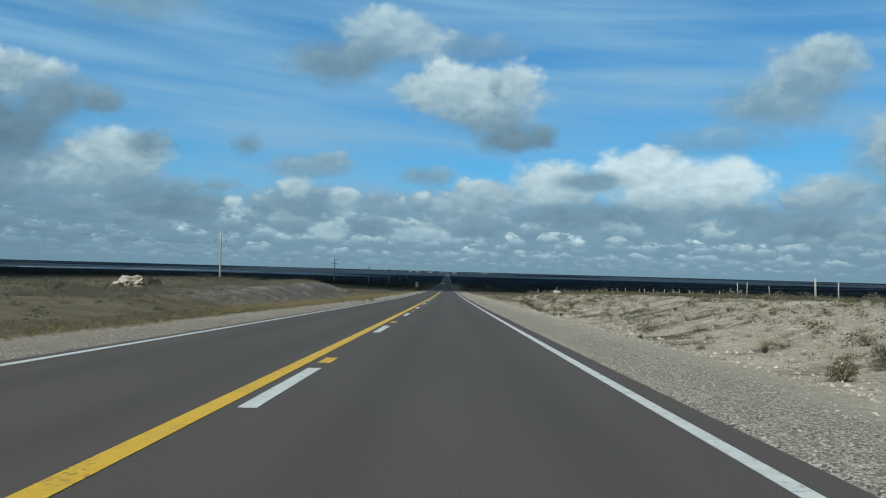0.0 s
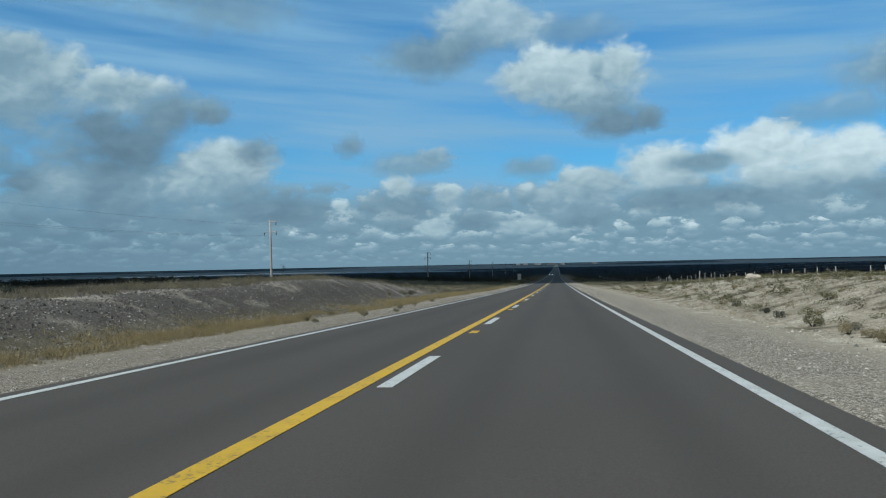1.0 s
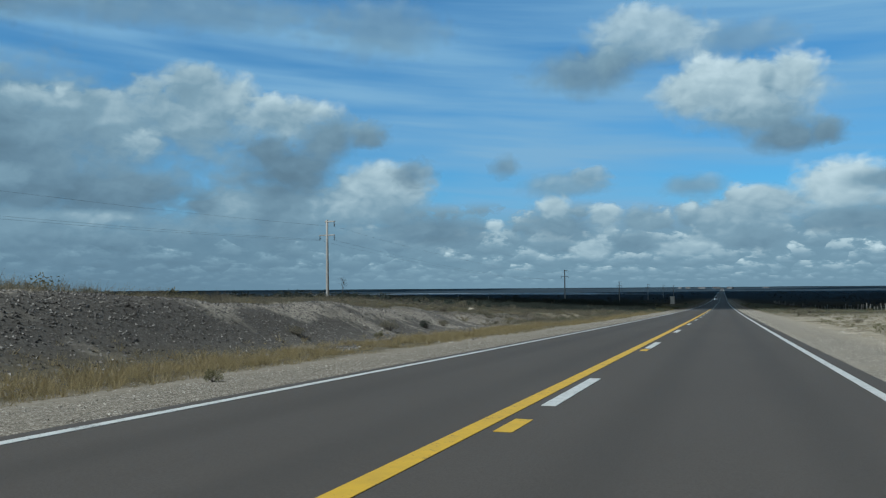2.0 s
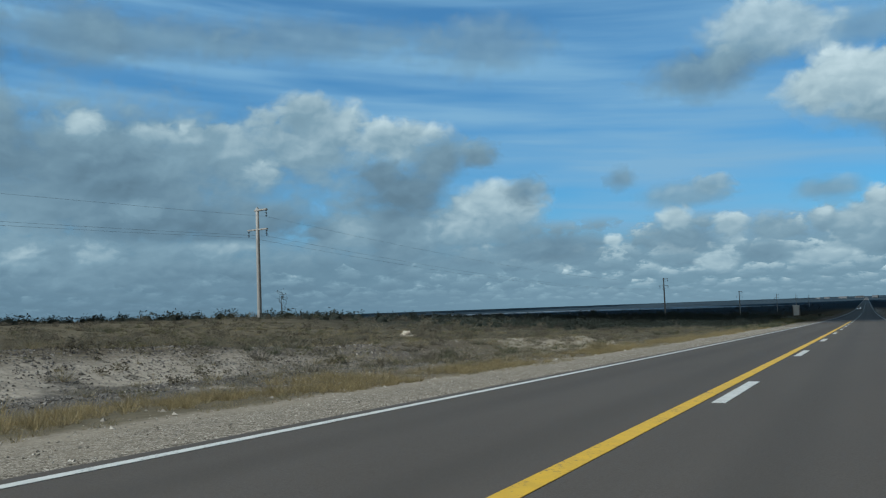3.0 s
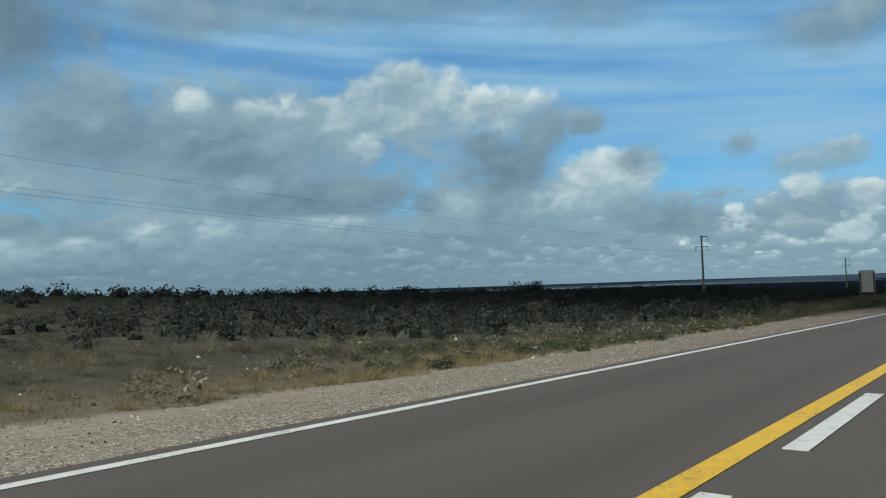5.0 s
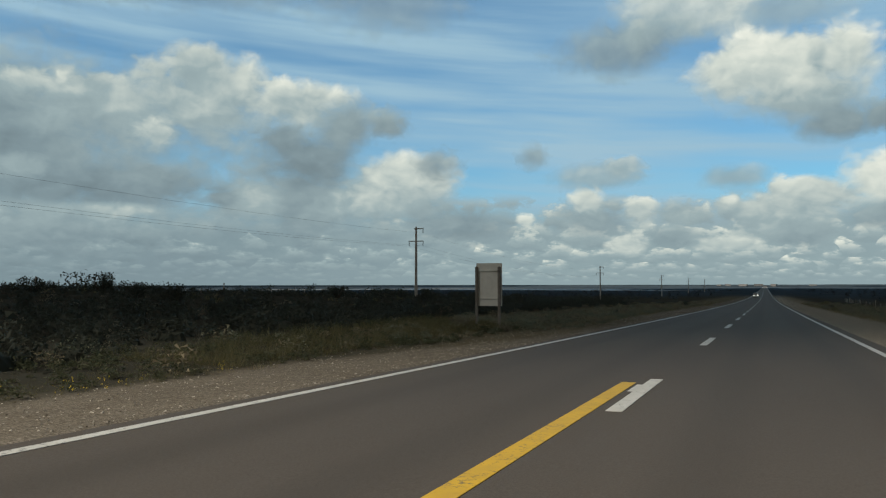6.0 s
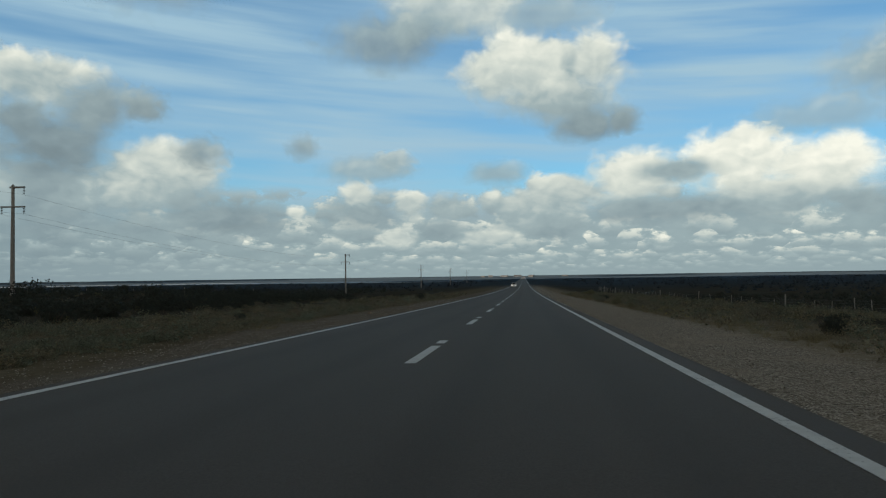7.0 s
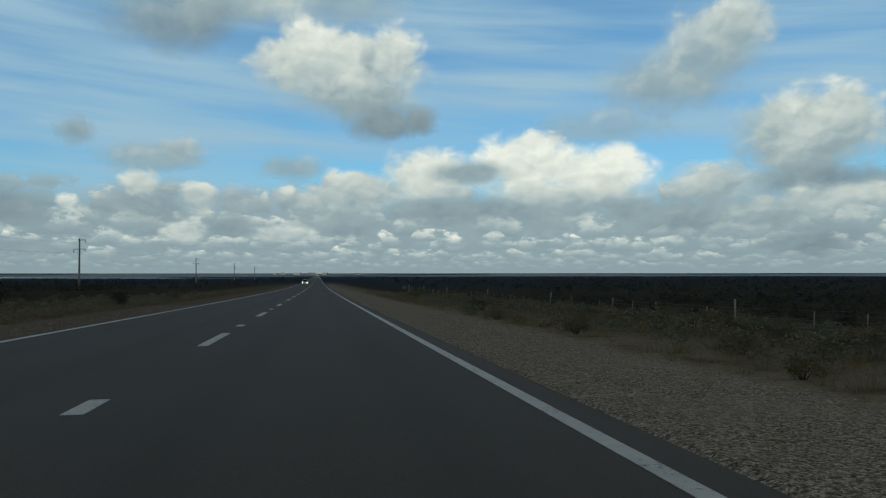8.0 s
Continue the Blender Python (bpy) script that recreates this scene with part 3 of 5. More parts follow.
def ground_colour(nt):
    p = place(nt)
    px, py, pz = split(nt, p)
    s = calc(nt, "ABSOLUTE", px)
    big, mid, fine = fbm(nt, p, 0.07, 4.0), fbm(nt, p, 0.55, 5.0, 0.6), fbm(nt, p, 7.0, 5.0, 0.7)
    # gravel shoulder
    tone = calc(nt, "ADD", calc(nt, "MULTIPLY", split(nt, cells(nt, p, 70.0, "F1", "Color"))[0], 0.6), calc(nt, "MULTIPLY", split(nt, cells(nt, p, 38.0, "F1", "Color"))[0], 0.4))
    grav = ramp(nt, calc(nt, "MULTIPLY_ADD", tone, 0.8, calc(nt, "MULTIPLY", fine, 0.2)), (0.24, (0.075, 0.066, 0.054)), (0.45, (0.18, 0.159, 0.129)), (0.62, (0.31, 0.279, 0.23)), (0.78, (0.50, 0.46, 0.39)))
    sandy = calc(nt, "MULTIPLY", step(nt, calc(nt, "MULTIPLY_ADD", mid, 1.4, s), 5.7, 6.9), step(nt, py, 170.0, 210.0, 0.8, 0.1))
    grav = blend(nt, calc(nt, "MAXIMUM", sandy, step(nt, mid, 0.50, 0.72, 0.0, 0.5)), grav, ramp(nt, fine, (0.3, (0.23, 0.20, 0.155)), (0.7, (0.36, 0.32, 0.255))))
    grav = blend(nt, calc(nt, "MULTIPLY", step(nt, px, -3.9, -3.5, 0.75, 0.0), step(nt, py, 164.0, 186.0)), grav, ramp(nt, calc(nt, "MULTIPLY_ADD", tone, 0.6, calc(nt, "MULTIPLY", mid, 0.4)), (0.25, (0.072, 0.064, 0.054)), (0.55, (0.135, 0.121, 0.101)), (0.85, (0.26, 0.235, 0.20))))
    chip = fbm(nt, p, 17.0, 3.0, 0.7)
    grav = blend(nt, step(nt, px, -4.2, -3.4, 0.38, 0.0), grav, ramp(nt, fine, (0.3, (0.085, 0.072, 0.056)), (0.7, (0.19, 0.163, 0.128))))
    # bare pale soil with crumbs of limestone
    soil = ramp(nt, calc(nt, "MULTIPLY_ADD", tone, 0.35, calc(nt, "MULTIPLY", fine, 0.65)), (0.25, (0.17, 0.145, 0.105)), (0.5, (0.30, 0.26, 0.195)), (0.72, (0.52, 0.47, 0.38)))
    soil = blend(nt, step(nt, fbm(nt, p, 1.9, 5.0, 0.7), 0.45, 0.65, 0.0, 0.45), soil, (0.19, 0.162, 0.115))
    soil = blend(nt, step(nt, chip, 0.58, 0.68, 0.0, 0.5), soil, (0.50, 0.455, 0.37))
    chalk = blend(nt, step(nt, mid, 0.56, 0.70), soil, ramp(nt, tone, (0.3, (0.30, 0.26, 0.20)), (0.6, (0.52, 0.47, 0.385))))
    # dry herbs and litter
    herb = ramp(nt, calc(nt, "MULTIPLY_ADD", fine, 0.5, calc(nt, "MULTIPLY", mid, 0.5)), (0.25, (0.060, 0.052, 0.037)), (0.5, (0.115, 0.100, 0.071)), (0.8, (0.215, 0.187, 0.136)))
    open_land = blend(nt, step(nt, calc(nt, "ADD", mid, step(nt, px, -7.0, 4.0, -0.30, 0.09)), 0.42, 0.58), herb, chalk)
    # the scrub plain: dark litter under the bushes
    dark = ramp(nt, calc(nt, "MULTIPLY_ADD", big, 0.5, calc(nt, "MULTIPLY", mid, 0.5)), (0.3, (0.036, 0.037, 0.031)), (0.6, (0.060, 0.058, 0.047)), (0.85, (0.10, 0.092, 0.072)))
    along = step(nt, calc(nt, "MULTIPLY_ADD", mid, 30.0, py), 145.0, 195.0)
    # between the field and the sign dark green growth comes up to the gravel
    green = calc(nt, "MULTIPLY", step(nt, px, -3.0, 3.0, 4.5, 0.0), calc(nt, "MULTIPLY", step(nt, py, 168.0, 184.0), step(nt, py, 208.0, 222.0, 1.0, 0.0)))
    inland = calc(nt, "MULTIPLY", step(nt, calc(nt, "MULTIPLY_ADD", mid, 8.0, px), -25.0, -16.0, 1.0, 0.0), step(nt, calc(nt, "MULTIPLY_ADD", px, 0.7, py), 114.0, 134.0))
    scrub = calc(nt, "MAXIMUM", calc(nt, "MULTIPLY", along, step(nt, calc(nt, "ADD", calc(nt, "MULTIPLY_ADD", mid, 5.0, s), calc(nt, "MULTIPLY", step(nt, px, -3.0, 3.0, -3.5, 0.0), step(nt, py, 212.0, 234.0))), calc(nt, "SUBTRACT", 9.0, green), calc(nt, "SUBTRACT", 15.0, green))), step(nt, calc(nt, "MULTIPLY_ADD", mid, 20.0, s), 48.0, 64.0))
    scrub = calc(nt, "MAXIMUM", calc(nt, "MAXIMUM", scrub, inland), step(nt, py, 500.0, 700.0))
    # late in the way the verge is more herb than chalk
    verge = blend(nt, calc(nt, "MULTIPLY", along, 0.5), open_land, herb)
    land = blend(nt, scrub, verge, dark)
    litter = calc(nt, "MULTIPLY", calc(nt, "MULTIPLY", step(nt, py, 108.0, 116.0), step(nt, py, 125.0, 132.0, 1.0, 0.0)), calc(nt, "MULTIPLY", step(nt, px, -6.5, -6.0, 0.9, 0.0), step(nt, calc(nt, "MULTIPLY_ADD", mid, 6.0, px), -27.0, -17.0)))
    land = blend(nt, litter, land, ramp(nt, calc(nt, "MULTIPLY_ADD", tone, 0.5, calc(nt, "MULTIPLY", fine, 0.5)), (0.25, (0.062, 0.053, 0.042)), (0.55, (0.125, 0.106, 0.082)), (0.8, (0.26, 0.23, 0.185))))
    # a bare sandy patch in the field
    bare = vec(nt, "LENGTH", vec(nt, "MULTIPLY", vec(nt, "SUBTRACT", xyz(nt, px, py), (-10.2, 135.5, 0.0)), (0.3, 0.16, 0.0)))
    land = blend(nt, step(nt, calc(nt, "MULTIPLY_ADD", mid, 1.1, bare), 1.15, 1.55, 0.85, 0.0), land, ramp(nt, fine, (0.3, (0.25, 0.215, 0.165)), (0.7, (0.42, 0.375, 0.30))))
    edge = calc(nt, "MULTIPLY_ADD", mid, 1.6, s)
    # beside the sign the plants grow out over the gravel
    tongue = calc(nt, "MULTIPLY", calc(nt, "MULTIPLY", step(nt, py, 204.0, 218.0), step(nt, py, 236.0, 252.0, 1.0, 0.0)), step(nt, px, -4.0, -3.0, 1.9, 0.0))
    edge = calc(nt, "ADD", edge, tongue)
    col = blend(nt, step(nt, edge, 6.9, 7.6), grav, land)
    # spoil bank of dark stony rubble
    rubble = ramp(nt, calc(nt, "MULTIPLY_ADD", tone, 0.4, calc(nt, "MULTIPLY", fine, 0.6)), (0.25, (0.060, 0.055, 0.049)), (0.55, (0.115, 0.106, 0.094)), (0.85, (0.22, 0.20, 0.175)))
    on_bank = calc(nt, "MULTIPLY", step(nt, px, -9.6, -8.6, 1.0, 0.0), step(nt, calc(nt, "MULTIPLY_ADD", mid, 1.5, px), -13.4, -12.2))
    on_bank = calc(nt, "MULTIPLY", on_bank, calc(nt, "MULTIPLY", step(nt, py, 38.0, 52.0), step(nt, py, 112.0, 128.0, 1.0, 0.0)))
    rubble = blend(nt, step(nt, calc(nt, "ADD", fbm(nt, p, 0.33, 4.0, 0.6), step(nt, px, -13.0, -9.5, 0.10, -0.10)), 0.47, 0.60), rubble, ramp(nt, fine, (0.3, (0.20, 0.174, 0.14)), (0.7, (0.40, 0.36, 0.30))))
    col = blend(nt, on_bank, col, rubble)
    # far scrub closes over the soil; its blue tint is distance haze, painted in
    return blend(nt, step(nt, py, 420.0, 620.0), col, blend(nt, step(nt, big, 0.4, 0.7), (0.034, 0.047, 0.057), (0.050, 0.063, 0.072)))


def ground_bump(nt):
    p = place(nt)
    return calc(nt, "ADD", calc(nt, "MULTIPLY", cells(nt, p, 62.0), -0.25), calc(nt, "MULTIPLY", fbm(nt, p, 5.0, 4.0, 0.6), 0.7))


def island_colour(*stops):
    def build(nt):
        rnd = nt.nodes.new("ShaderNodeNewGeometry").outputs["Random Per Island"]
        soft = fbm(nt, place(nt), 0.6, 3.0)
        return ramp(nt, calc(nt, "MULTIPLY_ADD", rnd, 0.65, calc(nt, "MULTIPLY", soft, 0.35)), *stops)
    return build


def noisy(scale, *stops):
    return lambda nt: ramp(nt, fbm(nt, place(nt), scale, 6.0, 0.65), *stops)


ASPHALT = surface("asphalt", asphalt_colour, 0.78, bump=lambda nt: fbm(nt, place(nt), 140.0, 3.0, 0.7), strength=0.35, dist=0.004, spec=0.15)
WHITE = surface("white_road_paint", paint_colour((0.56, 0.56, 0.53), (0.46, 0.46, 0.43)), 0.6)
YELLOW = surface("yellow_road_paint", paint_colour((0.60, 0.37, 0.015), (0.50, 0.31, 0.025)), 0.6)
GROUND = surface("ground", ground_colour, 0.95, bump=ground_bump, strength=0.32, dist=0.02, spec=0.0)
STONE = surface("pebbles", island_colour((0.1, (0.10, 0.09, 0.078)), (0.42, (0.31, 0.28, 0.235)), (0.72, (0.42, 0.385, 0.325)), (0.95, (0.56, 0.525, 0.46))), 0.9, spec=0.25)
RUBBLE = surface("rubble", island_colour((0.1, (0.052, 0.048, 0.046)), (0.5, (0.120, 0.110, 0.101)), (0.78, (0.24, 0.222, 0.198)), (0.97, (0.54, 0.50, 0.45))), 0.95, spec=0.2)
CHALK = surface("limestone", noisy(5.0, (0.3, (0.28, 0.238, 0.18)), (0.7, (0.48, 0.43, 0.345))), 0.95, bump=lambda nt: fbm(nt, place(nt), 9.0, 6.0, 0.7), strength=0.8, dist=0.05)
STRAW = surface("dry_grass", island_colour((0.1, (0.12, 0.102, 0.055)), (0.5, (0.235, 0.197, 0.112)), (0.9, (0.36, 0.305, 0.19))), 0.9, spec=0.15, thin=0.4)
GOLD = surface("golden_grass", island_colour((0.1, (0.165, 0.130, 0.062)), (0.5, (0.29, 0.23, 0.118)), (0.9, (0.41, 0.335, 0.185))), 0.9, spec=0.15, thin=0.4)
OLIVE = surface("olive_herb", island_colour((0.1, (0.074, 0.072, 0.036)), (0.5, (0.138, 0.129, 0.066)), (0.9, (0.22, 0.198, 0.112))), 0.9, spec=0.15, thin=0.4)
GREY_HERB = surface("grey_herb", island_colour((0.1, (0.10, 0.092, 0.066)), (0.5, (0.18, 0.163, 0.118)), (0.9, (0.27, 0.24, 0.18))), 0.9, spec=0.15, thin=0.4)
def mixed_herb(nt):
    rnd = nt.nodes.new("ShaderNodeNewGeometry").outputs["Random Per Island"]
    brown = ramp(nt, rnd, (0.1, (0.14, 0.118, 0.078)), (0.5, (0.235, 0.202, 0.135)), (0.9, (0.33, 0.282, 0.19)))
    green = ramp(nt, rnd, (0.1, (0.10, 0.112, 0.080)), (0.5, (0.165, 0.180, 0.125)), (0.9, (0.235, 0.245, 0.175)))
    return blend(nt, step(nt, fbm(nt, place(nt), 0.7, 2.0), 0.42, 0.56), brown, green)


BROWN = surface("mixed_herb", mixed_herb, 0.9, spec=0.1, thin=0.4)
DRY_BUSH = surface("dry_twiggy_shrub", island_colour((0.1, (0.075, 0.066, 0.050)), (0.5, (0.128, 0.113, 0.085)), (0.9, (0.195, 0.172, 0.13))), 0.9, spec=0.1, thin=0.4)
SAGE = surface("dull_green_herb", island_colour((0.1, (0.046, 0.056, 0.032)), (0.5, (0.084, 0.094, 0.055)), (0.9, (0.13, 0.135, 0.085))), 0.9, spec=0.15, thin=0.4)
# scrub leaves for the far bushes, with the blue of distance haze mixed in
FAR_BUSH = surface("hazed_scrub_leaves", island_colour((0.1, (0.024, 0.034, 0.041)), (0.5, (0.036, 0.048, 0.056)), (0.9, (0.052, 0.064, 0.070))), 0.9, spec=0.1)
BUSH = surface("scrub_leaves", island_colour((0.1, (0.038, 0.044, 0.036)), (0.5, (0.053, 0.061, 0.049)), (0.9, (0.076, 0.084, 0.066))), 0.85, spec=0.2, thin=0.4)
FLOWER = surface("yellow_flowers", island_colour((0.1, (0.45, 0.33, 0.03)), (0.9, (0.70, 0.55, 0.08))), 0.8)
TWIG = surface("twigs", noisy(14.0, (0.3, (0.05, 0.04, 0.03)), (0.7, (0.11, 0.09, 0.07))), 0.9)
CONCRETE = surface("pole_concrete", noisy(3.0, (0.3, (0.36, 0.34, 0.31)), (0.7, (0.52, 0.50, 0.46))), 0.85, bump=lambda nt: fbm(nt, place(nt), 40.0, 4.0), strength=0.2, dist=0.004)
GLAZE = surface("brown_porcelain", (0.05, 0.035, 0.03), 0.25)
WIRE = surface("aluminium_wire", (0.16, 0.16, 0.16), 0.5, metal=0.6)
POST = surface("weathered_post", noisy(11.0, (0.3, (0.22, 0.20, 0.175)), (0.7, (0.42, 0.40, 0.36))), 0.9)
TIN = surface("sign_back", noisy(2.3, (0.3, (0.62, 0.62, 0.57)), (0.7, (0.78, 0.78, 0.73))), 0.5)
TIMBER = surface("sign_timber", noisy(9.0, (0.3, (0.14, 0.125, 0.11)), (0.7, (0.26, 0.24, 0.21))), 0.85)
SALT = surface("dry_lake", noisy(0.01, (0.3, (0.12, 0.128, 0.135)), (0.7, (0.20, 0.213, 0.222))), 0.8)

# ---- ground sheet ----
def graded(*runs):
    """Grid lines: runs of (from, to, spacing)."""
    out = [runs[0][0]]
    for a, b, d in runs:
        n = max(1, round((b - a) / d))
        out += [a + (b - a) * (i + 1) / n for i in range(n)]
    return np.array(out)


half = graded((0.0, 3.5, 1.75), (3.5, 4.5, 0.25), (4.5, 16.0, 0.42), (16.0, 30.0, 0.9), (30.0, 70.0, 2.0), (70.0, 330.0, 10.0), (330.0, 1000.0, 45.0), (1000.0, 4690.0, 230.0))
gxs = np.concatenate([-half[:0:-1], half])
gys = graded((-4690.0, -900.0, 300.0), (-900.0, -60.0, 40.0), (-60.0, -8.0, 2.0), (-8.0, 300.0, 1.1), (300.0, 460.0, 2.0), (460.0, 1000.0, 12.0), (1000.0, 4690.0, 90.0))
mx, my = np.meshgrid(gxs, gys)
mz = ground_z(mx, my)
nx, ny = len(gxs), len(gys)
idx = np.arange(nx * ny).reshape(ny, nx)
quads = np.stack([idx[:-1, :-1], idx[:-1, 1:], idx[1:, 1:], idx[1:, :-1]], -1).reshape(-1, 4)
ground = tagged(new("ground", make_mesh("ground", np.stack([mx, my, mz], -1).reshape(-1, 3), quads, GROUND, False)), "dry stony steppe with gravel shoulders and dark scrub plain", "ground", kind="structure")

# ---- road ----
road_ys = graded((-160.0, -10.0, 10.0), (-10.0, 320.0, 4.0), (320.0, 700.0, 12.0), (700.0, 3000.0, 60.0))


def ribbon(name, x0, x1, y0, y1, lift, thick, material, wobble=0.0):
    ys = np.array([y0] + [v for v in road_ys if y0 < v < y1] + [y1])
    z = road_z(ys) + lift
    edge = wobble * lump(ys * 0 + x1, ys, 2.3, 6)
    rows = np.stack([np.stack([np.full_like(ys, x0) - edge, ys, z - thick], -1), np.stack([np.full_like(ys, x0) - edge, ys, z], -1), np.stack([np.full_like(ys, x1) + edge, ys, z], -1), np.stack([np.full_like(ys, x1) + edge, ys, z - thick], -1)], 1)
    n = len(ys)
    k = np.arange(n - 1)[:, None] * 4
    f = np.concatenate([k + np.array([[a, a + 1, a + 5, a + 4]]) for a in range(3)])
    ends = np.array([[0, 3, 2, 1], [4 * n - 4, 4 * n - 3, 4 * n - 2, 4 * n - 1]])
    return make_mesh(name, rows.reshape(-1, 3), np.concatenate([f, ends]), material)


road = tagged(new("road", ribbon("road", -3.75, 3.84, -160.0, 3000.0, 0.0, 0.12, ASPHALT, 0.0)), "two-lane grey asphalt highway running straight downhill", "road", kind="structure")
part("edge_line", ribbon("edge_line", 3.415, 3.545, -160.0, 1800.0, 0.005, 0.004, WHITE), WHITE, road, "solid white edge line")
part("edge_line", ribbon("edge_line", -3.545, -3.415, -160.0, 1800.0, 0.005, 0.004, WHITE), WHITE, road, "solid white edge line")
part("centre_line", ribbon("centre_line", -0.375, -0.195, -160.0, 206.0, 0.005, 0.004, YELLOW), YELLOW, road, "solid yellow no-passing line")
DASH0, PERIOD, DASH = 6.44, 11.579, 3.24
for k in range(-6, 90):
    y0 = DASH0 + PERIOD * k
    part("dash", ribbon("dash", -0.08, 0.08, y0, y0 + DASH, 0.007, 0.006, WHITE), WHITE, road)
# setting-out marks at their own, wider pitch: yellow beside the no-passing line, then white; some lie under a dash
MARK_YS = [-2.4, 10.44, 23.42, 36.2, 49.38, 62.15, 74.1, 86.4, 99.2, 111.9, 124.0, 136.4, 149.4, 166.4, 179.7, 192.6, 205.0, 217.9, 229.9, 241.95, 254.4, 266.2, 278.6]
MARK_YS += [278.6 + 12.3 * (k + 1) for k in range(20)]
for y0 in MARK_YS:
    colour = YELLOW if y0 < 160 else WHITE
    lean = 0.06 if 150 < y0 < 215 else 0.0
    part("short_mark", ribbon("short_mark", -0.09 - lean, 0.075 - lean, y0, y0 + 0.78, 0.004, 0.003, colour), colour, road)

# ---- loose pieces: shapes to scatter ----
def stone_shape(seed, flatten=0.65):
    r = np.random.RandomState(seed)
    turn = np.array([0.0, 2.1, 4.2]) + 0.5 * r.randn(3)
    v = np.concatenate([np.stack([np.cos(turn), np.sin(turn), 0.12 * r.randn(3) - 0.25], -1) * (0.7 + 0.6 * r.rand(3, 1)), [[0.25 * r.randn(), 0.25 * r.randn(), 0.85]]])
    v[:, 2] *= flatten
    f = np.array([(0, 1, 3), (1, 2, 3), (2, 0, 3)])
    return v * 0.5, f


def tuft_shape(seed, blades=14, lean=0.6, wide=0.028):
    """A soft tussock of hair-fine blades, about 1 high and 1 across."""
    r = np.random.RandomState(seed)
    vs, fs = [], []
    for b in range(blades):
        a, q = r.rand() * 6.28, r.rand()
        h, out = (0.35 + 0.65 * r.rand()) * (1.0 - 0.5 * q * q), lean * (0.2 + r.rand())
        c0 = np.array([np.cos(a), np.sin(a)]) * 0.5 * q
        w = a + 1.57 + r.randn()
        side = np.array([np.cos(w), np.sin(w)]) * wide
        tip = c0 + np.array([np.cos(a), np.sin(a)]) * out
        n = len(vs)
        vs += [(*(c0 - side), -0.05), (*(c0 + side), -0.05), (*tip, h)]
        fs += [(n, n + 1, n + 2)]
    return np.array(vs), np.array(fs)


def bush_shape(seed, leaves=60, leaf=0.2, lobes=6, core=0.0):
    """A rounded uneven clump of small leaf sprays, about 1 in radius and 1 high."""
    r = np.random.RandomState(seed)
    mids = np.stack([r.uniform(-0.55, 0.55, lobes), r.uniform(-0.55, 0.55, lobes), r.uniform(0.3, 0.72, lobes)], -1)
    size = r.uniform(0.28, 0.46, lobes)
    # the dense inside of the clump: a low knobbly heap
    bear = np.arange(7) * 0.8976
    low, high = 0.70 + 0.22 * r.rand(7), 0.40 + 0.22 * r.rand(7)
    vs = [(low[i] * math.cos(bear[i]), low[i] * math.sin(bear[i]), 0.02) for i in range(7)]
    vs += [(high[i] * math.cos(bear[i]), high[i] * math.sin(bear[i]), 0.42 + 0.25 * r.rand()) for i in range(7)] + [(0.1 * r.randn(), 0.1 * r.randn(), 0.78)]
    fs = [t for i in range(7) for t in ((i, (i + 1) % 7, 7 + i), ((i + 1) % 7, 7 + (i + 1) % 7, 7 + i), (7 + i, 7 + (i + 1) % 7, 14))]
    vs = [(core * a, core * b, core * c) for a, b, c in vs]
    if not core:
        vs, fs = [], []
    for k in range(leaves):
        j = r.randint(lobes)
        d = r.randn(3)
        d /= np.linalg.norm(d)
        c0 = mids[j] + d * size[j] * (0.55 + 0.5 * r.rand())
        c0[2] = max(c0[2], 0.05)
        a = r.randn(3)
        a /= np.linalg.norm(a)
        b = np.cross(a, r.randn(3))
        b /= np.linalg.norm(b)
        s1, s2 = leaf * (0.6 + 0.8 * r.rand()), leaf * (0.3 + 0.5 * r.rand())
        n = len(vs)
        vs += [tuple(c0 - a * s1 - b * s2), tuple(c0 - a * s1 + b * s2), tuple(c0 + a * s1)]
        fs += [(n, n + 1, n + 2)]
    return np.array(vs), np.array(fs)


def spots_of(x, y, size, tall, sink, r):
    z = ground_z(x, y)
    return np.stack([x, y, z - sink, size, tall, r.rand(len(x)) * 6.283], -1)


def stuff(name, mesh, label, category):
    return tagged(new(name, mesh), label, category, kind="stuff")


STONES = [stone_shape(k) for k in range(13)]
# gravel of the shoulders
r = np.random.RandomState(11)
for side in (1, -1):
    n = 36000
    y = r.uniform(-2, 300, n)
    x = np.where(side > 0, 3.92, -3.81) + side * 2.8 * r.rand(n)
    size = 0.016 + 0.034 * r.rand(n) ** 2.5
    stuff("gravel", scatter("gravel", STONES, spots_of(x, y, size, size, -0.08 * size, r), STONE), "loose pale gravel on the road shoulder", "gravel")
# stones strewn over the verges
n = 17000
x = np.concatenate([6.3 + 15 * r.rand(n * 3 // 5) ** 1.5, -(6.0 + 16 * r.rand(n - n * 3 // 5) ** 1.5)])
y = np.concatenate([3 + 160 * r.rand(n * 3 // 5) ** 1.5, r.uniform(90, 200, n - n * 3 // 5)])
size = 0.022 + 0.13 * r.rand(n) ** 6
stuff("stones", scatter("stones", STONES, spots_of(x, y, size, size, -0.08 * size, r), STONE), "pale limestone rubble strewn over bare soil", "stones")
n = 22000
y = 3 + 90 * r.rand(n) ** 1.7
x = 6.4 + 9 * r.rand(n) ** 1.2
size = 0.022 + 0.085 * r.rand(n) ** 3.2
stuff("stones", scatter("stones", STONES, spots_of(x, y, size, size, -0.08 * size, r), STONE), "small pale stones covering the bare verge", "stones")
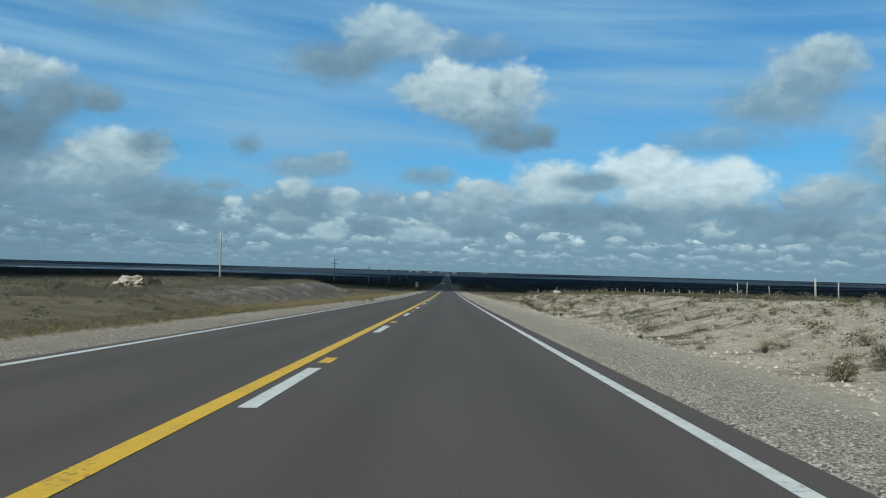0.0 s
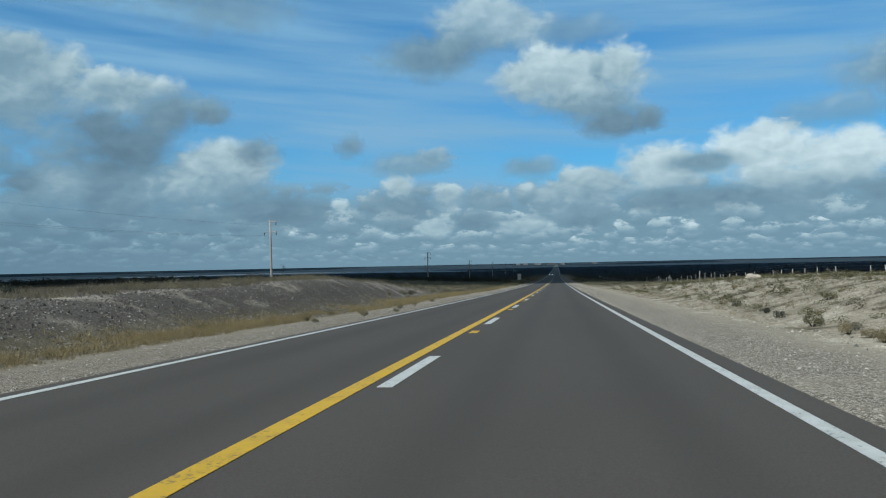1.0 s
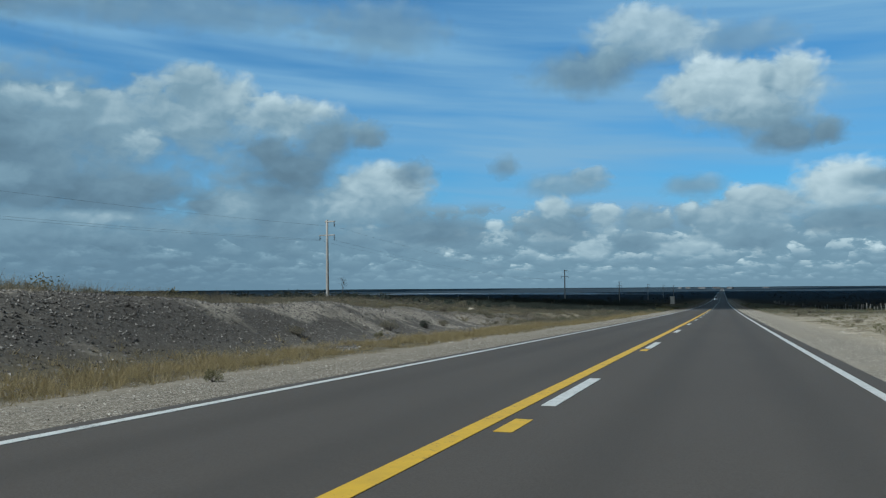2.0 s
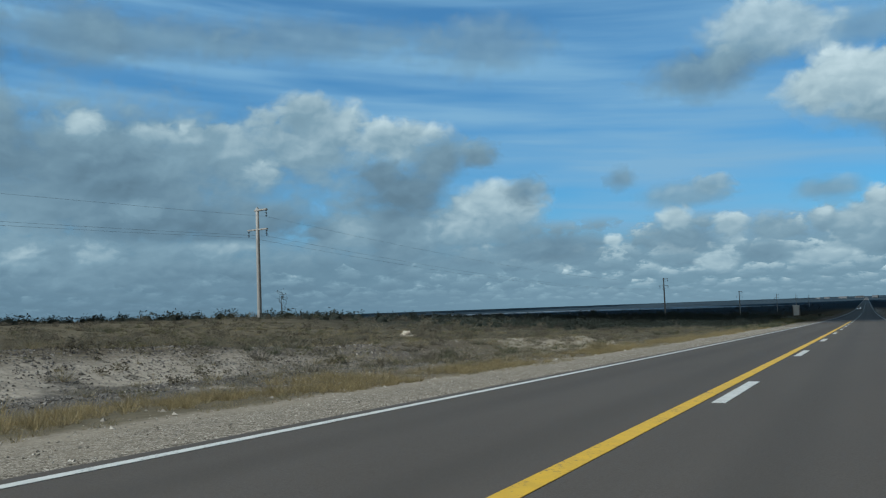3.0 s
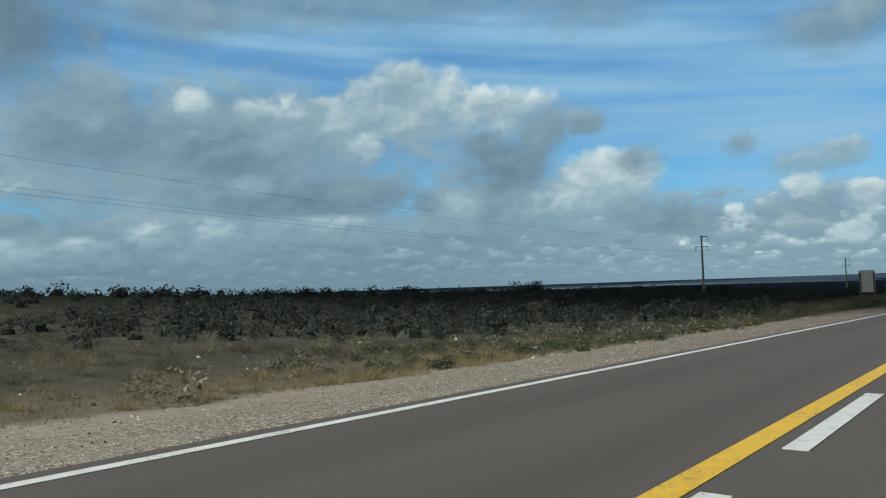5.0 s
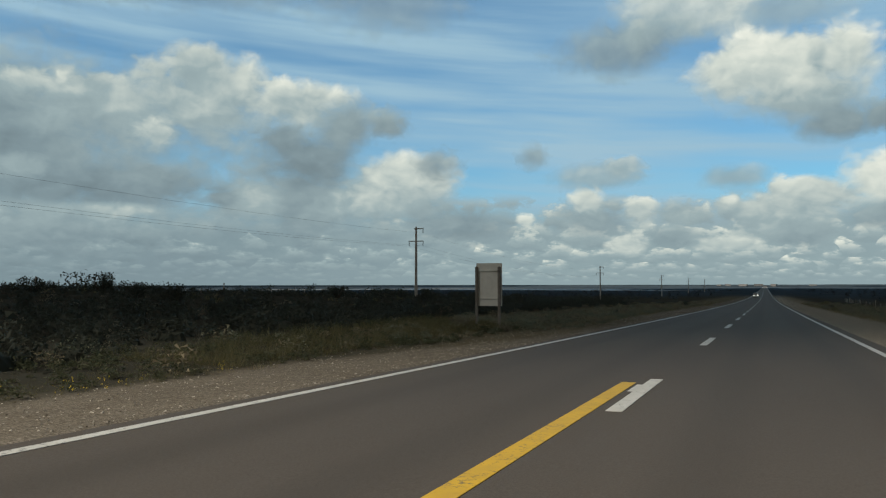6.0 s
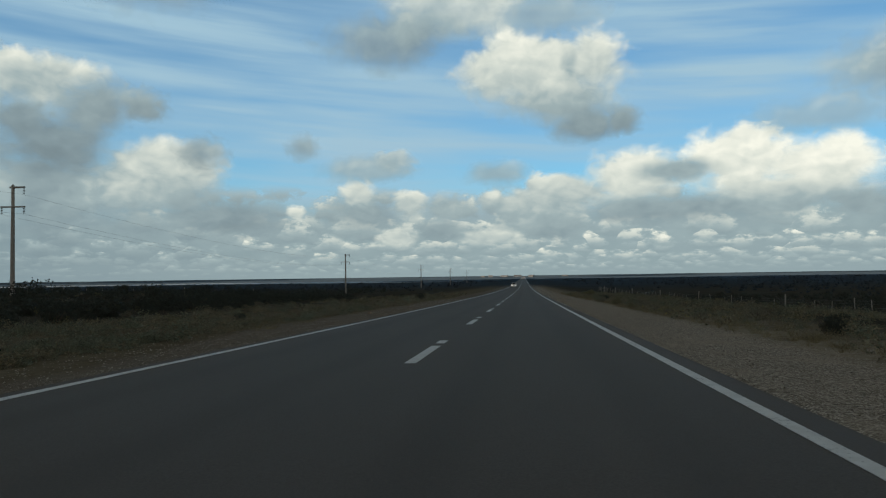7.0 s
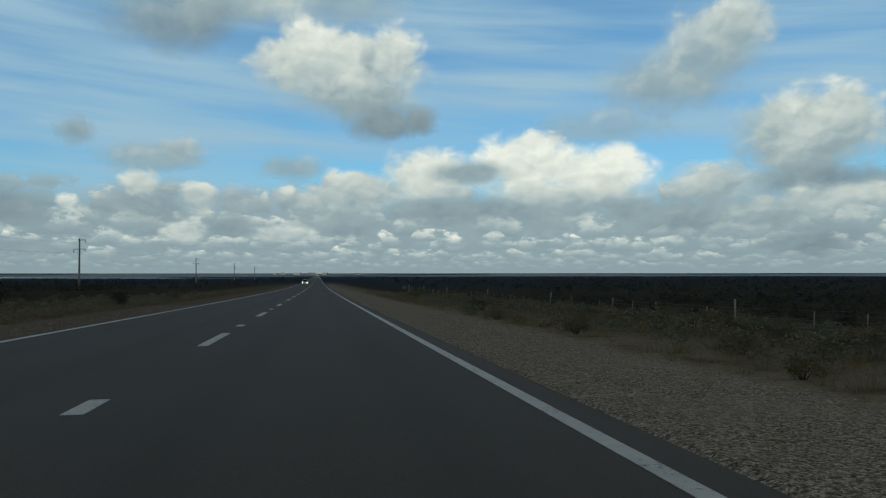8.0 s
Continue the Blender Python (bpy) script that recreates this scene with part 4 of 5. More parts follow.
# the spoil bank
n = 70000
y = r.uniform(36, 124, n)
x = -(np.interp(y, [0, 80, 113, 140], [7.6, 8.2, 11.5, 9.0]) + 5.2 * r.rand(n) - 1.5)
size = 0.03 + 0.075 * r.rand(n) ** 2.6
stuff("rubble", scatter("rubble", STONES, spots_of(x, y, size, size, -0.08 * size, r), RUBBLE), "broken grey stones covering the low spoil bank", "rubble")

TUFTS = [tuft_shape(k, 22, 0.7, 0.014) for k in range(12)]
HERBS = [bush_shape(40 + k, 105, 0.075, 7) for k in range(8)]
SCRUB = [bush_shape(70 + k, 44, 0.115, 9, 0.7) for k in range(8)]
FAR_SCRUB = [bush_shape(90 + k, 8, 0.28, 5, 0.76) for k in range(6)]


def patchy(x, y, size, seed, cut):
    return lump(x, y, size, seed) + 0.5 * lump(x, y, size / 2.7, seed + 1) > cut


# dry grass in a band along each shoulder and in patches beyond
def grass(name, x, y, lo, hi, material, label):
    size = lo + (hi - lo) * r.rand(len(x)) ** 1.5
    stuff(name, scatter(name, TUFTS, spots_of(x, y, size, size * (0.8 + 0.5 * r.rand(len(x))), 0.0, r), material), label, "grass")


n = 11500
y = r.uniform(0, 320, n)
band = np.where(y > 150, 2.8, 2.0)
x = -(6.0 + 0.5 * lump(y * 0, y, 7, 8) + band * r.rand(n) ** 1.4)
keep = patchy(x, y, 3.5, 12, -0.3) & ((y < 168) | (patchy(x, y, 3.0, 13, 0.45)))
grass("grass", x[keep], y[keep], 0.06, 0.17, STRAW, "straw-coloured dry grass along the gravel edge")
n = 7000
x = -(7.2 + 38 * r.rand(n) ** 1.4)
y = r.uniform(4, 215, n)
keep = patchy(x, y, 6.0, 14, -0.4) & ~((x > -12.5) & (y > 45) & (y < 112))
grass("grass", x[keep], y[keep], 0.10, 0.27, GREY_HERB, "greyish brown withered grass on the field")
n = 6500
x = 6.6 + 26 * r.rand(n) ** 1.3
y = r.uniform(2, 330, n)
keep = patchy(x, y, 5.0, 15, -0.2)
grass("grass", x[keep], y[keep], 0.10, 0.26, STRAW, "straw-coloured dry grass between stones")
n = 2600
x = -(6.3 + 2.6 * r.rand(n) ** 1.3)
y = r.uniform(165, 232, n)
grass("grass", x, y, 0.06, 0.15, OLIVE, "short olive grass along the shaded gravel edge")
n = 900
x = -(6.6 + 2.4 * r.rand(n))
y = r.uniform(206, 221, n)
grass("grass", x, y, 0.18, 0.42, OLIVE, "tall green grass round the sign")
n = 2200
x = -(6.4 + 2.2 * r.rand(n))
y = r.uniform(6, 40, n)
grass("grass", x, y, 0.06, 0.16, OLIVE, "fresh green grass at the gravel edge")

n = 8000
x = -(7.0 + 30 * r.rand(n) ** 1.2)
y = r.uniform(112, 185, n)
keep = patchy(x, y, 5.0, 34, -0.15)
grass("grass", x[keep], y[keep], 0.09, 0.22, STRAW, "straw-coloured dry grass carpet on the field")

# golden edge of the gravel where the field opens
n = 8000
y = r.uniform(112, 176, n)
x = -(6.25 + 0.35 * lump(y * 0, y, 5, 63) + 1.7 * r.rand(n) ** 1.5)
keep = patchy(x, y, 2.2, 64, 0.05)
grass("grass", x[keep], y[keep], 0.07, 0.24, GOLD, "golden dry grass in soft clumps along the gravel edge")
n = 7000
x = 7.4 + 17 * r.rand(n) ** 1.2
y = 4 + 120 * r.rand(n) ** 1.3
keep = patchy(x, y, 3.2, 66, 0.0)
grass("grass", x[keep], y[keep], 0.07, 0.20, OLIVE, "low olive grass in patches on the stony verge")

n = 5000
x = 7.2 + 13 * r.rand(n) ** 1.2
y = 3 + 115 * r.rand(n) ** 1.2
keep = patchy(x, y, 3.0, 97, -0.1)
grass("grass", x[keep], y[keep], 0.06, 0.18, STRAW, "low straw-coloured grass in patches on the stony verge")

# paler grass along both verges past the sign
for n, side, material, label in ((2400, -1, GREY_HERB, "grey-brown dry grass on the verge past the sign"), (1500, -1, STRAW, "straw-coloured dry grass on the verge past the sign"), (1500, 1, STRAW, "straw-coloured dry grass among the verge herbs")):
    x = side * (6.6 + 9 * r.rand(n) ** 1.3)
    y = r.uniform(228, 330, n)
    keep = patchy(x, y, 4.0, 101, -0.2)
    grass("grass", x[keep], y[keep], 0.14, 0.34, material, label)

# low herbs
def herbs(name, x, y, lo, hi, flat, material, label, kinds=HERBS):
    size = lo + (hi - lo) * r.rand(len(x)) ** 2
    stuff(name, scatter(name, kinds, spots_of(x, y, size, size * flat, 0.06 * size, r), material), label, "herbs")


n = 2200
x = np.concatenate([r.uniform(7.4, 30, n // 2), -r.uniform(8.5, 46, n // 2)])
y = r.uniform(2, 330, n)
keep = patchy(x, y, 6.0, 18, 0.0) & ~((x < 0) & (x > -12.5) & (y > 45) & (y < 112))
herbs("herbs", x[keep], y[keep], 0.14, 0.6, 0.75, OLIVE, "low olive cushions of steppe herbs")
n = 2000
x = np.concatenate([r.uniform(7.2, 30, n // 2), -r.uniform(8.0, 48, n // 2)])
y = r.uniform(2, 330, n)
keep = patchy(x, y, 7.0, 19, 0.05) & ~((x < 0) & (x > -12.5) & (y > 45) & (y < 112))
herbs("herbs", x[keep], y[keep], 0.16, 0.7, 0.8, GREY_HERB, "low grey-brown cushions of steppe herbs")
n = 7500
x = np.concatenate([6.8 + 22 * r.rand(n // 2) ** 1.3, -(6.8 + 26 * r.rand(n // 2) ** 1.3)])
y = r.uniform(2, 330, n)
keep = ~((x < 0) & (x > -12.5) & (y > 45) & (y < 112))
herbs("herbs", x[keep], y[keep], 0.04, 0.20, 0.7, GREY_HERB, "scattered small dry plants on stony soil", [bush_shape(150 + k, 14, 0.14, 3) for k in range(6)])
n = 1900
y = r.uniform(165, 345, n)
x = np.where(np.arange(n) % 10 < 7, 6.95 + 0.5 * lump(y * 0, y, 6, 41) + 16 * r.rand(n) ** 1.7, -(6.4 + 0.6 * lump(y * 0, y, 6, 42) + np.where(y > 225, 10.0, 3.5) * r.rand(n) ** 1.3))
keep = ((x > 0) & (patchy(x, y, 4.0, 61, -0.35) | (x > 14))) | ((x < 0) & ((y > 222) | (r.rand(n) < 0.2)))
x, y = x[keep], y[keep]
herbs("herbs", x, y, 0.2, 0.62, 0.75, BROWN, "dense brown and olive herbs along the gravel edge", [bush_shape(170 + k, 105, 0.084, 9) for k in range(8)])
n = 1900
x = 7.6 + 17 * r.rand(n) ** 1.1
y = r.uniform(4, 150, n)
keep = patchy(x, y, 4.0, 36, -0.25)
herbs("herbs", x[keep], y[keep], 0.12, 0.46, 0.6, OLIVE, "olive cushion plants on the pale stony verge", [bush_shape(190 + k, 100, 0.08, 8) for k in range(6)])
TUSSOCKS = [tuft_shape(60 + k, 64, 0.85, 0.0105) for k in range(8)]
for label, material, n, seed in (("greyish bunch grass in soft tussocks on the field", GREY_HERB, 2600, 44), ("straw-coloured bunch grass in soft tussocks on the field", STRAW, 1700, 46), ("olive bunch grass in soft tussocks on the field", OLIVE, 800, 48)):
    x = -(7.6 + 27 * r.rand(n) ** 1.2)
    y = r.uniform(110, 180, n)
    keep = patchy(x, y, 5.0, seed, -0.15) & (-x < np.interp(y, [100, 150, 185, 215], [62, 20, 12.5, 10]))
    size = 0.16 + 0.30 * r.rand(keep.sum()) ** 1.6
    stuff("tussocks", scatter("tussocks", TUSSOCKS, spots_of(x[keep], y[keep], size, size * (0.5 + 0.3 * r.rand(keep.sum())), 0.0, r), material), label, "grass")
n = 420
x = -(6.5 + 6.5 * r.rand(n) ** 1.2)
y = r.uniform(221, 252, n)
herbs("herbs", x, y, 0.14, 0.42, 0.7, BROWN, "low brown herbs among bare soil near the sign", [bush_shape(250 + k, 120, 0.085, 8) for k in range(6)])
n = 380
y = r.uniform(210, 246, n)
x = -(5.0 + 1.6 * (1 - np.exp(-(((y - 227.0) / 12.0) ** 2))) + 2.2 * r.rand(n))
herbs("herbs", x, y, 0.10, 0.34, 0.7, BROWN, "low herbs creeping over the gravel shoulder", [bush_shape(260 + k, 130, 0.11, 7) for k in range(6)])
n = 500
y = r.uniform(225, 345, n)
x = 6.8 + 7 * r.rand(n) ** 1.5
size = 0.12 + 0.22 * r.rand(n)
stuff("tussocks", scatter("tussocks", TUSSOCKS, spots_of(x, y, size, size, 0.0, r), STRAW), "pale dry bunch grass between the verge herbs", "grass")
n = 850
y = r.uniform(172, 222, n)
x = -(6.15 + 0.4 * lump(y * 0, y, 5, 71) + 4.2 * r.rand(n) ** 1.3)
herbs("herbs", x, y, 0.10, 0.36, 0.7, SAGE, "low dark green herbs up to the shaded gravel edge", [bush_shape(280 + k, 110, 0.10, 7) for k in range(6)])
n = 1500
x = 8.0 + 15 * r.rand(n)
y = 4 + 110 * r.rand(n) ** 1.3
keep = patchy(x, y, 3.6, 73, -0.1)
herbs("herbs", x[keep], y[keep], 0.10, 0.34, 0.65, SAGE, "dull green cushion plants on the pale stony verge", [bush_shape(290 + k, 85, 0.08, 7) for k in range(6)])
for n, x0, x1, y0, y1 in ((900, 13.0, 46.0, 14.0, 100.0), (1000, 10.5, 42.0, 112.0, 165.0)):
    x = -r.uniform(x0, x1, n)
    y = r.uniform(y0, y1, n)
    keep = patchy(x, y, 6.0, 75, -0.25)
    herbs("herbs", x[keep], y[keep], 0.16, 0.52, 0.7, DRY_BUSH, "dense low grey-brown shrubs of fine twigs on the field", [bush_shape(310 + k, 100, 0.09, 8) for k in range(6)])
# soft mounds of hair-fine stalks
MOUNDS = [tuft_shape(400 + k, 200, 0.6, 0.006) for k in range(6)]


def mounds(x, y, lo, hi, tall, material, label):
    size = lo + (hi - lo) * r.rand(len(x)) ** 1.7
    stuff("tussocks", scatter("tussocks", MOUNDS, spots_of(x, y, size, size * tall * (0.8 + 0.5 * r.rand(len(x))), 0.0, r), material), label, "grass")


n = 110
y = np.concatenate([[128.9, 126.5, 133.0, 136.5], r.uniform(118, 178, n - 4)])
x = np.concatenate([[-6.3, -7.4, -6.9, -6.8], -(6.4 + 2.0 * r.rand(n - 4) ** 1.4)])
mounds(x, y, 0.2, 0.46, 0.7, GOLD, "golden bushy grass clumps at the gravel edge")
for n, seed, material, label in ((560, 81, DRY_BUSH, "soft brown mounds of dry shrubs on the field"), (480, 83, GREY_HERB, "soft grey-brown mounds of withered shrubs on the field"), (140, 85, SAGE, "dull green cushions among withered field grass")):
    y = r.uniform(116, 176, n)
    x = -(9.5 + np.interp(y, [116, 150, 176], [30, 30, 12]) * r.rand(n) ** 1.1)
    keep = patchy(x, y, 5.0, seed, -0.4)
    mounds(x[keep], y[keep], 0.28, 0.7, 0.62, material, label)
n = 7000
x = -(7.0 + 7.5 * r.rand(n))
y = r.uniform(112, 146, n)
keep = patchy(x, y, 3.0, 87, -0.2)
size = 0.018 + 0.06 * r.rand(keep.sum()) ** 3
stuff("stones", scatter("stones", STONES, spots_of(x[keep], y[keep], size, size, -0.08 * size, r), STONE), "small pale stones on the brown soil of the field", "stones")
n = 8500
y = r.uniform(30, 116, n)
x = -(np.interp(y, [0, 80, 113, 140], [6.9, 7.2, 8.2, 7.6]) + 0.4 * lump(y * 0, y, 5, 91) + 1.5 * r.randn(n) * 0.5)
keep = patchy(x, y, 2.4, 92, 0.0) & (x < -6.1)
grass("grass", x[keep], y[keep], 0.12, 0.30, GOLD, "yellow-tan dry grass clumps at the foot of the spoil bank")
n = 110
y = r.uniform(34, 114, n)
x = -(6.4 + 0.9 * r.rand(n) + np.interp(y, [34, 114], [0.0, 0.6]))
mounds(x, y, 0.18, 0.4, 0.75, GOLD, "golden grass clumps at the foot of the spoil bank")
n = 300
y = r.uniform(222, 275, n)
x = -(6.6 + 7.5 * r.rand(n) ** 1.2)
mounds(x, y, 0.25, 0.6, 0.75, BROWN, "soft brown and olive bunch grass beside the bare gravel")
n = 380
y = r.uniform(228, 330, n)
x = 7.2 + 0.4 * lump(y * 0, y, 4, 95) + 8 * r.rand(n) ** 1.6
mounds(x, y, 0.2, 0.5, 0.7, BROWN, "soft dark bunch grass among the verge herbs")
for n, side, far, material, label in ((160, 1, 12.0, OLIVE, "low olive tussocks on the stony verge"), (120, 1, 12.0, STRAW, "low straw-coloured tussocks on the stony verge"),
                                     (150, -1, 16.0, STRAW, "straw-coloured tussocks in the rough field"), (90, -1, 16.0, DRY_BUSH, "brown tussocks in the rough field")):
    x = side * (7.6 + far * r.rand(n) ** 1.2)
    y = r.uniform(6, 105 if side > 0 else 46, n)
    mounds(x, y, 0.14, 0.4, 0.65, material, label)
# the bank's crest
for n, material, label in ((70, DRY_BUSH, "bushy brown tussocks on the crest of the spoil bank"), (60, STRAW, "bushy straw-coloured tussocks on the crest of the spoil bank")):
    y = r.uniform(56, 116, n)
    x = -(np.interp(y, [0, 80, 113, 140], [7.6, 8.2, 11.5, 9.0]) + 3.6 + 2.4 * r.rand(n))
    mounds(x, y, 0.3, 0.65, 0.8, material, label)
n = 4600
y = r.uniform(30, 120, n)
x = -(np.interp(y, [0, 80, 113, 140], [7.6, 8.2, 11.5, 9.0]) + 3.4 + 6.0 * r.rand(n))
grass("grass", x, y, 0.18, 0.46, GREY_HERB, "tall dry grass on the crest of the bank")
n = 420
y = r.uniform(48, 118, n)
x = -(np.interp(y, [0, 80, 113, 140], [7.6, 8.2, 11.5, 9.0]) + 3.4 + 2.5 * r.rand(n))
herbs("herbs", x, y, 0.10, 0.32, 0.8, GREY_HERB, "withered herbs along the crest of the bank")
n = 160
x = np.concatenate([-(6.0 + 1.3 * r.rand(110)), 6.9 + 1.6 * r.rand(50)])
y = np.concatenate([r.uniform(184, 206, 55), r.uniform(8, 34, 55), r.uniform(254, 268, 50)])
size = 0.05 + 0.07 * r.rand(n)
sp = spots_of(x, y, size, size * 1.6, 0.0, r)
stuff("flowers", scatter("flowers", [bush_shape(130 + k, 12, 0.10, 3) for k in range(4)], sp, FLOWER), "small yellow flowers in the verge grass", "flowers")

# the scrub plain
def scrub_field(n, x0, x1, y0, y1, lo, hi, cut, kinds, name, label, tall=0.95):
    x, y = r.uniform(x0, x1, n), r.uniform(y0, y1, n)
    keep = patchy(x, y, 11.0, 21, cut)
    left_edge = np.interp(y, [100, 145, 165, 185, 215, 238, 340], [76, 36, 18, 9.8, 8.8, 15.5, 19])
    right_edge = np.interp(y, [100, 150, 200], [60, 34, 27.5])
    keep &= np.where(x < 0, -x > left_edge, x > right_edge) & ~((x < -15) & (y > 940) & (y < 1330))
    x, y = x[keep], y[keep]
    size = lo + (hi - lo) * r.rand(len(x)) ** 1.8
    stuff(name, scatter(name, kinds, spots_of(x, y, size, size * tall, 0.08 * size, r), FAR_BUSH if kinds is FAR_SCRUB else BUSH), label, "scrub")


scrub_field(2500, -26, -8, 128, 320, 0.25, 1.0, -0.9, [bush_shape(60 + k, 130, 0.084, 10, 0.55) for k in range(8)], "scrub", "dense dark evergreen scrub beside the road")
scrub_field(2000, -80, -26, 120, 340, 0.4, 1.0, -0.8, SCRUB, "scrub", "dense dark evergreen scrub in the field")
scrub_field(800, -190, -28, 232, 420, 0.9, 1.9, -0.5, [bush_shape(360 + k, 110, 0.075, 9, 0.45) for k in range(6)], "scrub", "tall dark bushes standing out of the scrub")
scrub_field(1800, 26, 90, 120, 380, 0.45, 1.15, -0.8, SCRUB, "scrub", "dense dark evergreen scrub behind the fence")
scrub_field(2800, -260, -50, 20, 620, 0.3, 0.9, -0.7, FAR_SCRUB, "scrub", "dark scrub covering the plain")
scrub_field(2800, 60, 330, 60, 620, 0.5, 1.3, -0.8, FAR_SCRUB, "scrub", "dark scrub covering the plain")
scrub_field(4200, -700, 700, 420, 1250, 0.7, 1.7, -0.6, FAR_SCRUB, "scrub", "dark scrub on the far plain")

# ---- dry lake on the plain ----
lake_x, lake_y = np.meshgrid(np.linspace(-560, -45, 60), np.linspace(0, 1, 6))
shore = 960 + 30 * lump(lake_x, lake_x * 0, 90, 31)
depth = 330 * smooth(-lake_x, 35, 260) * smooth(lake_x, -570, -430) + 12
lake_yy = shore + lake_y * depth
lake_z = ground_z(lake_x, lake_yy) + 0.25
li = np.arange(360).reshape(6, 60)
lake_f = np.stack([li[:-1, :-1], li[:-1, 1:], li[1:, 1:], li[1:, :-1]], -1).reshape(-1, 4)
tagged(new("dry_lake", make_mesh("dry_lake", np.stack([lake_x, lake_yy, lake_z], -1).reshape(-1, 3), lake_f, SALT, False)), "pale dry lake bed far out on the plain", "lake bed", kind="structure")


# ---- power line ----
POLES = [(-43.5, 16.0), (-42.1, 150.8), (-40.0, 287.8), (-39.4, 406.2), (-39.2, 538.6), (-39.2, 662.7), (-39.2, 790.0)]
TALL, ARM_TOP, ARM_LOW = 9.0, 8.86, 7.25


def insulator_mesh(bm, x, y, top):
    tube(bm, [(x, y, top), (x, y, top - 0.62)], [0.012, 0.012], 6)
    for k in range(4):
        z = top - 0.12 - 0.125 * k
        tube(bm, [(x, y, z), (x, y, z - 0.025), (x, y, z - 0.06)], [0.04, 0.105, 0.045], 10)


def power_pole():
    top = tagged(new("power_pole"), "tall grey concrete power pole with two crossarms", "power pole", group="power line poles")
    bm = bmesh.new()
    tube(bm, [(0, 0, -0.8), (0, 0, 0.0), (0, 0, 3.0), (0, 0, 6.0), (0, 0, TALL)], [0.20, 0.19, 0.17, 0.15, 0.125], 16)
    part("shaft", bm, CONCRETE, top)
    for name, z, x0, x1 in (("top_arm", ARM_TOP, -0.22, 1.02), ("crossarm", ARM_LOW, -1.02, 1.02)):
        bm = bmesh.new()
        box(bm, x0, x1, -0.16, 0.16, z - 0.13, z + 0.03, 0.02)
        for w in bm.verts:
            reach = abs(w.co.x)
            w.co.y *= 1 - 0.35 * reach
            if w.co.z < z - 0.05:
                w.co.z += 0.05 * reach
        arm = part(name, bm, CONCRETE, top)
        for x in ((0.95,) if name == "top_arm" else (-0.95, 0.95)):
            bm = bmesh.new()
            insulator_mesh(bm, x, 0, z - 0.02)
            part("insulator", bm, GLAZE, arm, "brown porcelain insulator string")
    bm = bmesh.new()
    tube(bm, [(0, 0, TALL), (0, 0, TALL + 0.10)], [0.08, 0.05], 8)
    part("cap", bm, CONCRETE, top)
    return top


pole = power_pole()
pole.matrix_basis = pose(POLES[0][0], POLES[0][1], float(ground_z(*POLES[0])), 0, 0, 0)
for k, (x, y) in enumerate(POLES[1:]):
    copy_thing(pole, pose(x, y, float(ground_z(x, y)), 0.3 * math.sin(k), -0.5 if k == 0 else 0.3 * math.cos(k), 2.0 * math.sin(k * 2.0)))
bases = [(x, y, float(ground_z(x, y))) for x, y in POLES]
for dx, h in ((0.95, ARM_TOP - 0.64), (-0.95, ARM_LOW - 0.64), (0.95, ARM_LOW - 0.64)):
    bm = bmesh.new()
    pts = []
    for (xa, ya, za), (xb, yb, zb) in zip(bases, bases[1:]):
        for i in range(12):
            w = i / 12
            pts.append((xa + (xb - xa) * w + dx, ya + (yb - ya) * w, za + (zb - za) * w + h - 1.5 * 4 * w * (1 - w)))
    pts.append((bases[-1][0] + dx, bases[-1][1], bases[-1][2] + h))
    tube(bm, pts, [0.0065] * len(pts), 5)
    me = bpy.data.meshes.new("power_cable")
    bm.to_mesh(me)
    bm.free()
    me.materials.append(WIRE)
    tagged(new("power_cable", me), "thin dark power cable sagging between the concrete poles", "cable", group="power cables")


# ---- wire fences ----
def post_mesh(tall, radius, seed):
    rr = random.Random(seed)
    bm = bmesh.new()
    pts = [(rr.uniform(-0.02, 0.02), rr.uniform(-0.02, 0.02), z) for z in (-0.3, 0.0, tall * 0.5, tall)]
    tube(bm, pts, [radius * rr.uniform(0.85, 1.1) for p in pts], 6)
    me = bpy.data.meshes.new("post")
    bm.to_mesh(me)
    bm.free()
    me.materials.append(POST)
    return me


POST_KINDS = [post_mesh(0.85 + 0.13 * k, 0.034, k) for k in range(4)] + [post_mesh(1.5, 0.075, 9), post_mesh(0.95, 0.03, 11)]


def wire_fence(label, line, y0, y1, gap, seed):
    rr = random.Random(seed)
    fence = tagged(new("wire_fence"), label, "fence", group="roadside fences")
    feet = []
    y, k = y0, 0
    while y < y1:
        x = line(y) + rr.uniform(-0.08, 0.08)
        z = float(ground_z(x, y))
        feet.append((x, y, z))
        me = POST_KINDS[0] if x > 0 and 66 < y < 150 else POST_KINDS[4] if k % 7 == 0 else POST_KINDS[rr.choice((0, 1, 2, 3, 3, 5))]
        ob = part("post", me, POST, fence)
        ob.matrix_basis = pose(x, y, z - (0.3 if x > 0 and 66 < y < 150 else 0.0), rr.uniform(-4, 4), rr.uniform(-4, 4), rr.uniform(0, 360))
        y += gap * rr.choice((0.6, 0.9, 1.0, 1.1, 1.3, 2.1))
        k += 1
    for h in (0.3, 0.55, 0.8, 1.02):
        bm = bmesh.new()
        tube(bm, [(x, y, z + h + 0.01 * math.sin(y)) for x, y, z in feet], [0.004] * len(feet), 4)
        part("strand", bm, WIRE, fence)
    return fence


wire_fence("weathered grey wooden posts with wire strands beside pale verge", lambda y: 24.5 + 0.6 * math.sin(y / 40), 14, 470, 3.4, 3)
wire_fence("weathered grey wooden posts with wire strands in the dark scrub", lambda y: -58.0 - 0.5 * math.sin(y / 50), 246, 400, 4.2, 4)


